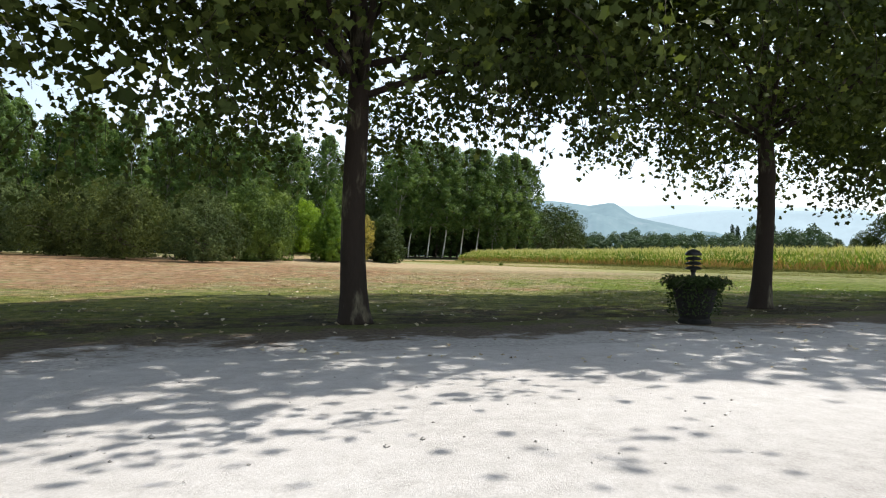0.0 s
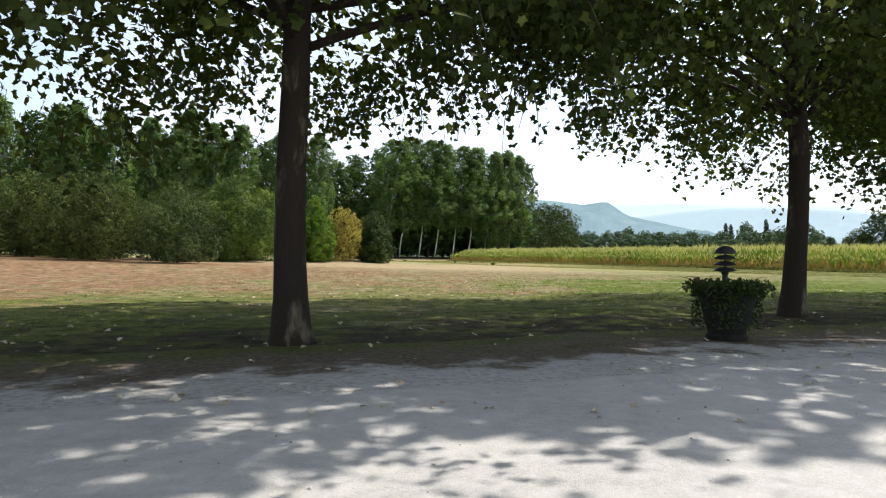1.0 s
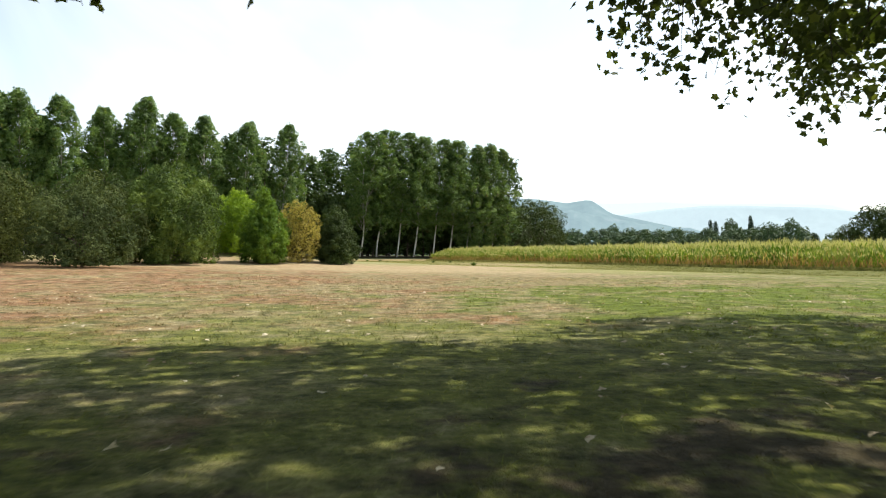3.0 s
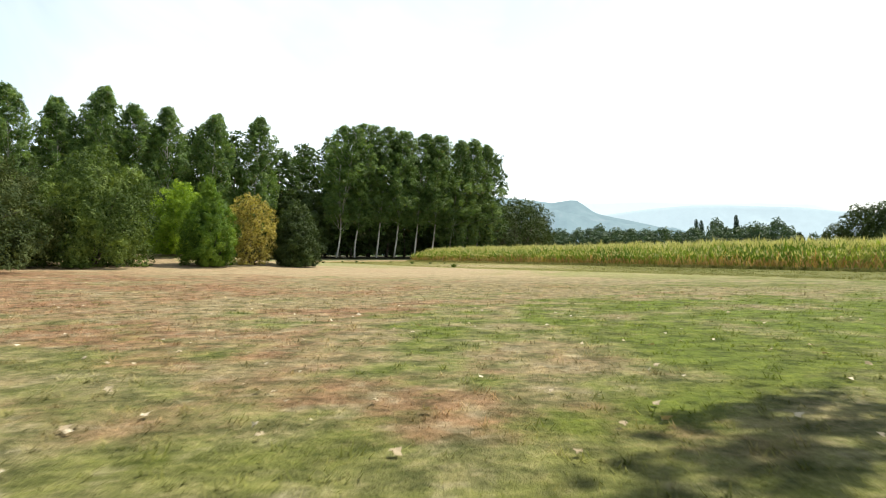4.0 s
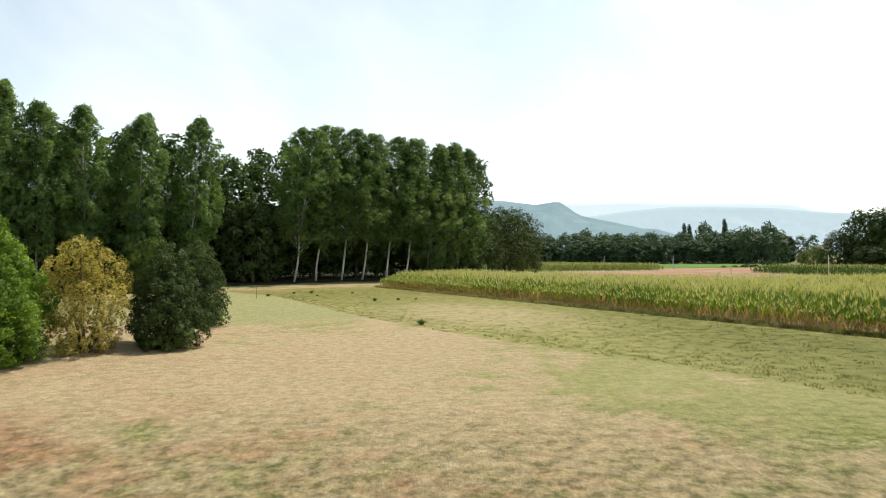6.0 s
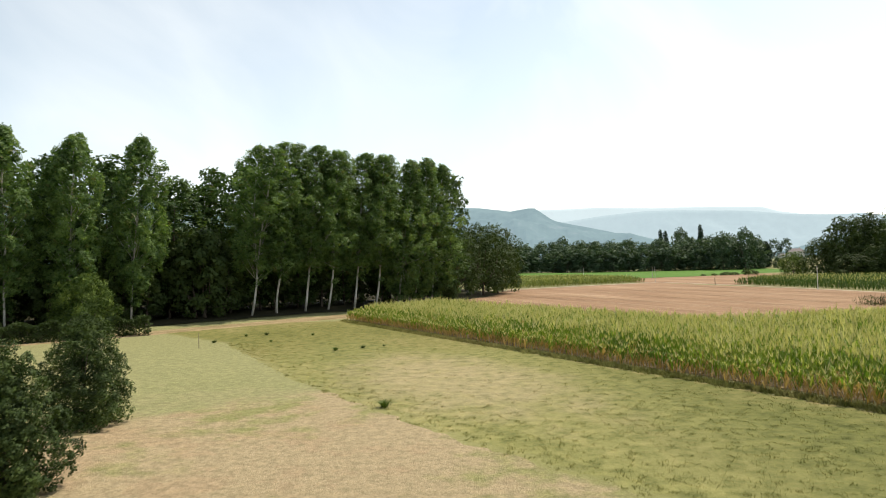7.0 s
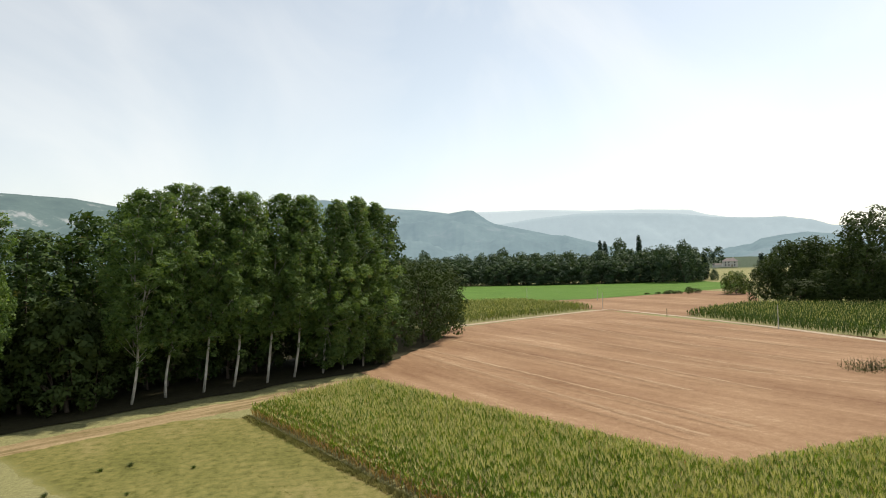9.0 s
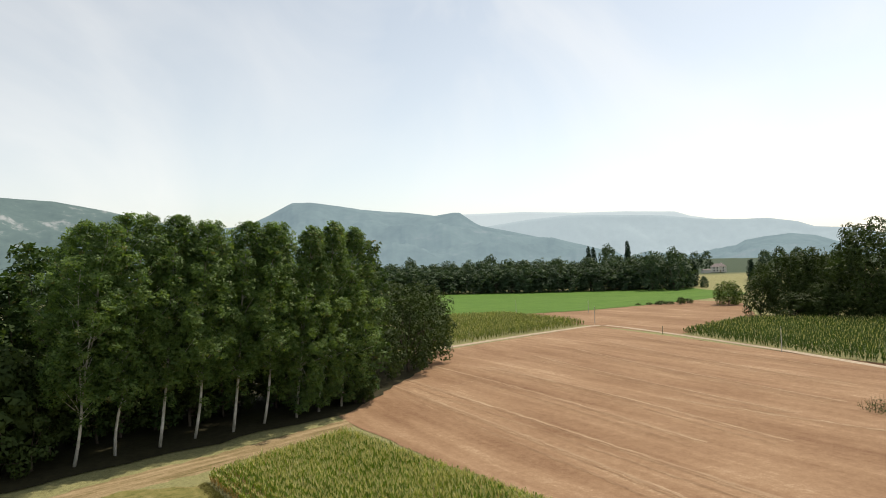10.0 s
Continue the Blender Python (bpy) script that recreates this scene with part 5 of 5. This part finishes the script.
# ---- hills ----
def ridge(name, profile, dist, material, label, relief, foot=0.62):
    """A long hill: its crest at a given distance, spurs and gullies running down to the plain on both sides."""
    az = np.linspace(profile[0][0], profile[-1][0], 420)
    el = np.interp(az, [p[0] for p in profile], [p[1] for p in profile])
    rows = np.r_[np.linspace(foot, 1.0, 22), 1.01, 1.02]
    v = []
    for i, (a, e) in enumerate(zip(np.radians(az), np.radians(el))):
        crest = 10 + dist * math.tan(e)
        for k in rows:
            u = (k - foot) / (1 - foot) if k <= 1 else 1 - (k - 1) * 10
            d = dist * k
            x, y = d * math.sin(a), d * math.cos(a)
            w = noise.fractal(Vector((x * 0.0042, y * 0.0042, 1.7)), 1.0, 2.0, 5)
            z = -12 + (crest + 12) * (u ** 1.25) + relief * w * (u * (1 - u) * 4 + 0.06)
            v.append((x, y, z))
    ob = new(name, mesh_of(name, v, grid_faces(len(az), len(rows)), material, smooth=True))
    return tagged(ob, label, "hills", kind="structure")


# haze painted by emission, paler and stronger the farther the hill
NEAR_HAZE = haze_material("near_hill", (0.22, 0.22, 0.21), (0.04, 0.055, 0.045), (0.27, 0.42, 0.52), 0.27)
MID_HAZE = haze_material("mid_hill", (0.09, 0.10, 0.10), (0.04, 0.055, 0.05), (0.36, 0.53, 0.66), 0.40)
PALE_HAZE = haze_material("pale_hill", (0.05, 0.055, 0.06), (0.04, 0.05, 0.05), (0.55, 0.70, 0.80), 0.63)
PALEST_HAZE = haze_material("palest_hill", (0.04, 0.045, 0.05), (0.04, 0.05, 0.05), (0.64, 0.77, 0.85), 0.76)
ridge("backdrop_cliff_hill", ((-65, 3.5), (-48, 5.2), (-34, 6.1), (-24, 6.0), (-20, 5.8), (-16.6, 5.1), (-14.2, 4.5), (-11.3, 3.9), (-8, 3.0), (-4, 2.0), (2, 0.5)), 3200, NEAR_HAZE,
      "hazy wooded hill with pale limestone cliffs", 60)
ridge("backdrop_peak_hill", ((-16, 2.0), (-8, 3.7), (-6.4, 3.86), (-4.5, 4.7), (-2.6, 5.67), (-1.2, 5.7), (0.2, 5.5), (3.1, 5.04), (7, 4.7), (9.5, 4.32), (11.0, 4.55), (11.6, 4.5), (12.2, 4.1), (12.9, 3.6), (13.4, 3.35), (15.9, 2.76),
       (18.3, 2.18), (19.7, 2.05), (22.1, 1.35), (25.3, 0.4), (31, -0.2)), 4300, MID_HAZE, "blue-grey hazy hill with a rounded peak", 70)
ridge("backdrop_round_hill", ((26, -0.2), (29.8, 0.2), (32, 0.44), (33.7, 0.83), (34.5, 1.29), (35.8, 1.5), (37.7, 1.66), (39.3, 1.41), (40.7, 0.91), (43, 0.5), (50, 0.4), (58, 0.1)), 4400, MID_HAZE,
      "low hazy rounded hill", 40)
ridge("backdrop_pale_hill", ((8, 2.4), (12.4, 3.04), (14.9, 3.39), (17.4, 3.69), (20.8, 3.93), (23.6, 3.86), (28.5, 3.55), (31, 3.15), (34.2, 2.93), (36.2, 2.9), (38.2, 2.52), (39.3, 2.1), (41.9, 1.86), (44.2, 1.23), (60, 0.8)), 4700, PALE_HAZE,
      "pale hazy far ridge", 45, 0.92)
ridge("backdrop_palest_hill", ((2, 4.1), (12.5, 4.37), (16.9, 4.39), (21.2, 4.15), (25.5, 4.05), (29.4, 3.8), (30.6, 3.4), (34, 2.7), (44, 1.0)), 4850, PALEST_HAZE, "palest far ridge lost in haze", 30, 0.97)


# ---- planter with bollard lamp ----
def lathe(profile, sides=28):
    bm = bmesh.new()
    rings = [[bm.verts.new((q * math.cos(2 * math.pi * i / sides), q * math.sin(2 * math.pi * i / sides), h)) for i in range(sides)] for q, h in profile]
    for a, b in zip(rings, rings[1:]):
        for i in range(sides):
            bm.faces.new((a[i], a[(i + 1) % sides], b[(i + 1) % sides], b[i]))
    bm.faces.new(rings[0][::-1])
    bm.faces.new(rings[-1])
    return bm


planter = thing("planter", (5.02, 12.75, 0.0), "dark round stone planter with a trailing bush", "planter")
part("pot", lathe(((0.25, 0.0), (0.27, 0.03), (0.27, 0.07), (0.24, 0.10), (0.29, 0.28), (0.345, 0.50), (0.37, 0.62), (0.40, 0.64), (0.405, 0.70), (0.38, 0.72), (0.34, 0.71), (0.33, 0.62))), POT, planter)
part("soil", lathe(((0.05, 0.60), (0.33, 0.61), (0.335, 0.635), (0.2, 0.66))), EARTH, planter)
r = np.random.default_rng(31)
n = 5200
a = r.uniform(0, 2 * np.pi, n)
q = 0.46 * np.sqrt(r.random(n))
c = np.c_[q * np.cos(a), q * np.sin(a), 0.69 + 0.09 * r.random(n) - 0.45 * np.clip(q - 0.36, 0, 1) * r.random(n) * 3]
hang = r.random(n) < 0.30 * (0.6 + 0.4 * np.sin(3 * a + 1))
c[hang] = np.c_[(0.36 + 0.1 * r.random(n)) * np.cos(a), (0.36 + 0.1 * r.random(n)) * np.sin(a), 0.72 - 0.55 * r.random(n) ** 1.6][hang]
far = (r.random(n) < 0.2) & ~hang
c[far] += np.c_[0.13 * np.cos(a), 0.13 * np.sin(a), 0.06 * r.random(n)][far]
v, f = leaves(c, r.uniform(0.035, 0.075, n), r, LEAF_SHAPE, LEAF_FACES, fold=0.3)
part("foliage", mesh_of("foliage", v, f, HEDGE_LEAF), None, planter, "dark trailing leaves")
twigs = []
for i in range(26):
    b = i * 0.2417 * 2.4 * 2 + r.uniform(-0.3, 0.3)
    k = r.uniform(0.5, 0.72)
    twigs.append(tube(bend((0.3 * math.cos(b), 0.3 * math.sin(b), 0.7), (k * math.cos(b), k * math.sin(b), 0.74 + r.uniform(-0.18, 0.16)), 5, r, 0.03, 0.08), np.linspace(0.005, 0.002, 5), 4))
tagged(part("twig", mesh_of("twig", *joined(twigs), OAK_BARK), None, planter), "thin bare trailing twigs", kind="stuff")

bollard = thing("bollard_lamp", (4.98, 12.72, 0.64), "black metal bollard lamp with tiered louvres standing in the planter", "lamp")
part("post", lathe(((0.035, 0.0), (0.035, 0.24), (0.05, 0.27), (0.04, 0.30))), LAMP_METAL, bollard)
for i in range(3):
    h = 0.30 + 0.082 * i
    part("louvre", lathe(((0.06, h - 0.012), (0.138, h), (0.142, h + 0.008), (0.10, h + 0.04), (0.055, h + 0.052))), LAMP_METAL, bollard)
part("cap", lathe(((0.06, 0.53), (0.138, 0.536), (0.142, 0.545), (0.128, 0.575), (0.095, 0.612), (0.05, 0.635), (0.015, 0.642))), LAMP_METAL, bollard)
part("stem", lathe(((0.018, 0.30), (0.018, 0.535)), 12), LAMP_METAL, bollard)

# ---- poles, stake, weeds, tufts ----
for x, y, high, label in ((104.9, 197, 5.6, "tall pale concrete pole beside the farm road"), (84.5, 329, 5.5, "tall pale concrete pole at the green crop's edge"), (95.5, 275, 5.6, "tall pale concrete pole at the maize corner"), (112, 320, 5.4, "tall pale concrete pole beyond the stubble")):
    pole = thing("pole", (x, y, float(land(x, y))), label, "pole", "line of poles")
    part("shaft", lathe(((0.10, -0.1), (0.095, 1.0), (0.075, high - 0.1), (0.065, high)), 12), POLE_PAINT, pole)
    part("collar", lathe(((0.13, high - 0.32), (0.13, high - 0.24), (0.11, high - 0.22)), 12), LAMP_METAL, pole)
post = thing("marker_post", (99.5, 238, float(land(99.5, 238))), "short weathered wooden post at the road bend", "post")
part("shaft", lathe(((0.10, -0.1), (0.10, 2.2), (0.07, 2.3)), 8), PALE_WOOD, post)
stake = thing("stake", (-14.6, 109.3, float(land(-14.6, 109.3))), "thin weathered wooden stake in the meadow's edge", "stake")
part("shaft", lathe(((0.035, -0.1), (0.035, 1.35), (0.02, 1.45)), 8), PALE_WOOD, stake)


def tuft_mesh(seed, count, high, wide, material):
    r = np.random.default_rng(seed)
    a = r.uniform(0, 2 * np.pi, count)
    root = np.c_[0.25 * wide * np.cos(a) * r.random(count), 0.25 * wide * np.sin(a) * r.random(count), np.full(count, -0.02)]
    tip = root + np.c_[wide * np.cos(a) * r.random(count), wide * np.sin(a) * r.random(count), high * r.uniform(0.5, 1.0, count)]
    side = np.c_[-np.sin(a), np.cos(a), np.zeros(count)] * 0.02 * high
    mid = (root + tip) / 2 + np.array((0, 0, 0.18 * high))
    v = np.stack([root - side, root + side, mid + side, mid - side, tip], 1).reshape(-1, 3)
    base = np.arange(count) * 5
    return mesh_of("blades", v, np.c_[base, base + 1, base + 2, base + 3].tolist() + np.c_[base + 3, base + 2, base + 4].tolist(), material)


tufts = [tuft_mesh(5, 170, 0.38, 0.6, MID_LEAF), tuft_mesh(6, 160, 0.32, 0.62, GREY_LEAF)]
for i, (x, y, sc) in enumerate(((-1.05, 104.3, 1.0), (1.3, 105.5, 0.9), (4.0, 79.9, 1.2), (-10.5, 120.5, 1.1), (-12.5, 119.5, 0.8), (-14.5, 114, 1.0), (-5.0, 118.5, 0.7), (3.2, 106.3, 0.6), (-8.5, 113, 0.6))):
    ob = thing("grass_tuft", (x, y, float(land(x, y)) + 0.03), "dark green grass tuft in the meadow", "grass tuft", "tufts in the meadow")
    ob.scale = (sc, sc, sc)
    part("blade", tufts[i % 2], None, ob)
weeds = thing("weed_patch", (83, 144.3, float(land(83, 144.3))), "patch of tall dead weeds standing in the stubble", "weeds")
r = np.random.default_rng(44)
pieces = []
for i in range(170):
    x, y = r.uniform(-5.5, 9), r.normal() * 1.3
    pieces.append(tube(bend((x, y, -0.05), (x + r.normal() * 0.15, y + r.normal() * 0.15, r.uniform(0.9, 2.1)), 4, r, 0.06), (0.03, 0.026, 0.02, 0.008), 4))
tagged(part("stalk", mesh_of("stalk", *joined(pieces), WEED), None, weeds), kind="stuff")
n = 2500
c = np.c_[r.uniform(-5.5, 9, n), r.normal(size=n) * 1.4, r.random(n) ** 1.5 * 1.5]
v, f = leaves(c, r.uniform(0.1, 0.3, n), r, SPRAY_SHAPE, SPRAY_FACES)
part("foliage", mesh_of("foliage", v, f, DARK_LEAF), None, weeds)


# ---- grass blades, litter and stones near the path ----
def blades(name, count, x0, x1, y0, y1, high, label, material, keep=None, seed=1, lift=0.0):
    r = np.random.default_rng(seed)
    p = np.c_[r.uniform(x0, x1, count), y0 + (y1 - y0) * r.random(count) ** 1.3]
    if keep is not None:
        p = p[keep(p)]
    m = len(p)
    a = r.uniform(0, 2 * np.pi, m)
    h = high * r.uniform(0.5, 1.3, m)
    side = np.c_[np.cos(a), np.sin(a), np.zeros(m)] * (0.003 + 0.07 * h)[:, None]
    root = np.c_[p, land(p[:, 0], p[:, 1]) + lift - 0.005]
    lean = np.c_[r.normal(size=(m, 2)) * 1.3 * h[:, None], h * 0.8]
    v = np.stack([root - side, root + side, root + lean], 1).reshape(-1, 3)
    return tagged(new(name, mesh_of(name, v, np.arange(3 * m).reshape(-1, 3).tolist(), material)), label, "grass", kind="stuff")


edge = np.array(GRAVEL_EDGE, float)


def on_lawn(p):
    return p[:, 1] > np.interp(p[:, 0], edge[:, 0], edge[:, 1]) + 0.25 * np.sin(p[:, 0] * 5.1) * np.sin(p[:, 0] * 1.7)


blades("lawn_blades", 165000, -13, 20, 7, 46, 0.042, "short mown grass blades, green and straw-coloured", LAWN_BLADE, on_lawn, 1)
r = np.random.default_rng(29)
spots = np.c_[r.uniform(-9, 17, 3200), 20 + 24 * r.random(3200) ** 1.1]
n = len(spots) * 7
at = np.repeat(spots, 7, axis=0)
a = r.uniform(0, 2 * np.pi, n)
h = np.repeat(r.uniform(0.025, 0.075, len(spots)), 7) * r.uniform(0.7, 1.2, n)
root = np.c_[at + 0.05 * r.normal(size=(n, 2)), land(at[:, 0], at[:, 1])]
flat = np.c_[-np.sin(a), np.cos(a), np.zeros(n)] * 0.009
tip = root + np.c_[np.cos(a) * h * 1.1, np.sin(a) * h * 1.1, h]
v = np.stack([root - flat, root + flat, tip], 1).reshape(-1, 3)
tagged(new("lawn_clumps", mesh_of("lawn_clumps", v, np.arange(3 * n).reshape(-1, 3).tolist(), LAWN_BLADE)), "low clumps of longer grass in the lawn", "grass", kind="stuff")
MEADOW_PLAN = ((-22, 125), (-13.5, 113), (-3.6, 91.5), (1.7, 82), (7.8, 72), (15.8, 61), (20.6, 53), (31, 39), (47, 36), (28, 74), (15, 100), (-4, 136))
blades("meadow_blades", 70000, -14, 42, 38, 135, 0.09, "rough meadow grass with seeding stems", MEADOW_BLADE, lambda p: inside(MEADOW_PLAN, p), 2, 0.03)
# coarse clumps, thick along the mown border and at the strip's near end
r = np.random.default_rng(23)
border = np.array(((-13.0, 113), (-3.4, 91.5), (1.8, 82), (7.9, 72), (15.8, 61), (20.6, 53), (31, 40)))
mark = along(border, 1200)[r.integers(0, 1200, 1400)] + np.abs(r.normal(size=(1400, 1))) * np.array((2.4, 1.2))
near = np.c_[r.normal(20, 5.5, 1300), r.normal(71, 9, 1300)]
loose = np.c_[r.uniform(-14, 40, 2600), r.uniform(38, 135, 2600)]
spots = np.concatenate([mark, near, loose])
spots = spots[inside(MEADOW_PLAN, spots)]
fringe = along((FRONT_A, FRONT_B), 4000)[r.integers(0, 4000, 5200)] - np.abs(r.normal(0.1, 0.3, (5200, 1))) * np.array((0.9, 0.45))
spots = np.concatenate([spots, fringe])
tall = np.r_[np.full(len(spots) - 5200, 1.0), np.full(5200, 2.2)]
n = len(spots) * 12
at = np.repeat(spots, 12, axis=0)
a = r.uniform(0, 2 * np.pi, n)
h = np.repeat(r.uniform(0.03, 0.10, len(spots)) * tall * np.where(tall > 1, 1.5, 1.0), 12) * r.uniform(0.6, 1.2, n)
root = np.c_[at + 0.10 * r.normal(size=(n, 2)), land(at[:, 0], at[:, 1]) + 0.01]
flat = np.c_[-np.sin(a), np.cos(a), np.zeros(n)] * (0.012 + 0.08 * h)[:, None]
tip = root + np.c_[np.cos(a) * h * 0.7, np.sin(a) * h * 0.7, h]
v = np.stack([root - flat, root + flat, tip], 1).reshape(-1, 3)
tagged(new("meadow_clumps", mesh_of("meadow_clumps", v, np.arange(3 * n).reshape(-1, 3).tolist(), MEADOW_BLADE)), "coarse clumps of uncut grass in the meadow", "grass", kind="stuff")

r = np.random.default_rng(17)
n = 700
p = np.c_[r.uniform(-9, 15, n), 8 + 26 * r.random(n) ** 1.5]
z = np.where(on_lawn(p), 0.035, 0.018)
v, f = leaves(np.c_[p, z + 0.02 * r.random(n)], r.uniform(0.04, 0.095, n), r, PLANE_SHAPE, PLANE_FACES, fold=0.6, up=np.array((0, 0, 4.0)) + np.zeros((n, 3)))
v[:, 2] = 0.035 + (v[:, 2] - 0.03) * 0.75
v[:, 2] = np.maximum(v[:, 2], 0.014)
tagged(new("fallen_leaves", mesh_of("fallen_leaves", v, f, LITTER)), "curled dry plane leaves scattered on grass and gravel", "fallen leaves", kind="stuff")

r = np.random.default_rng(18)
pieces = []
for i in range(800):
    x, y = r.uniform(-8, 12), r.uniform(2.5, 13)
    if y > np.interp(x, edge[:, 0], edge[:, 1]) + 0.6:
        continue
    s = r.uniform(0.004, 0.014) if r.random() < 0.98 else r.uniform(0.018, 0.03)
    k = np.array(((1, 0, 0), (-1, 0, 0), (0, 1, 0), (0, -1, 0), (0, 0, 0.7), (0, 0, -0.7)), float) * s * r.uniform(0.7, 1.3, (6, 1))
    pieces.append((k + (x, y, 0.012 + 0.3 * s), [(0, 2, 4), (2, 1, 4), (1, 3, 4), (3, 0, 4), (2, 0, 5), (1, 2, 5), (3, 1, 5), (0, 3, 5)]))
tagged(new("loose_stones", mesh_of("loose_stones", *joined(pieces), STONE)), "small loose stones strewn on the gravel", "stones", kind="stuff")
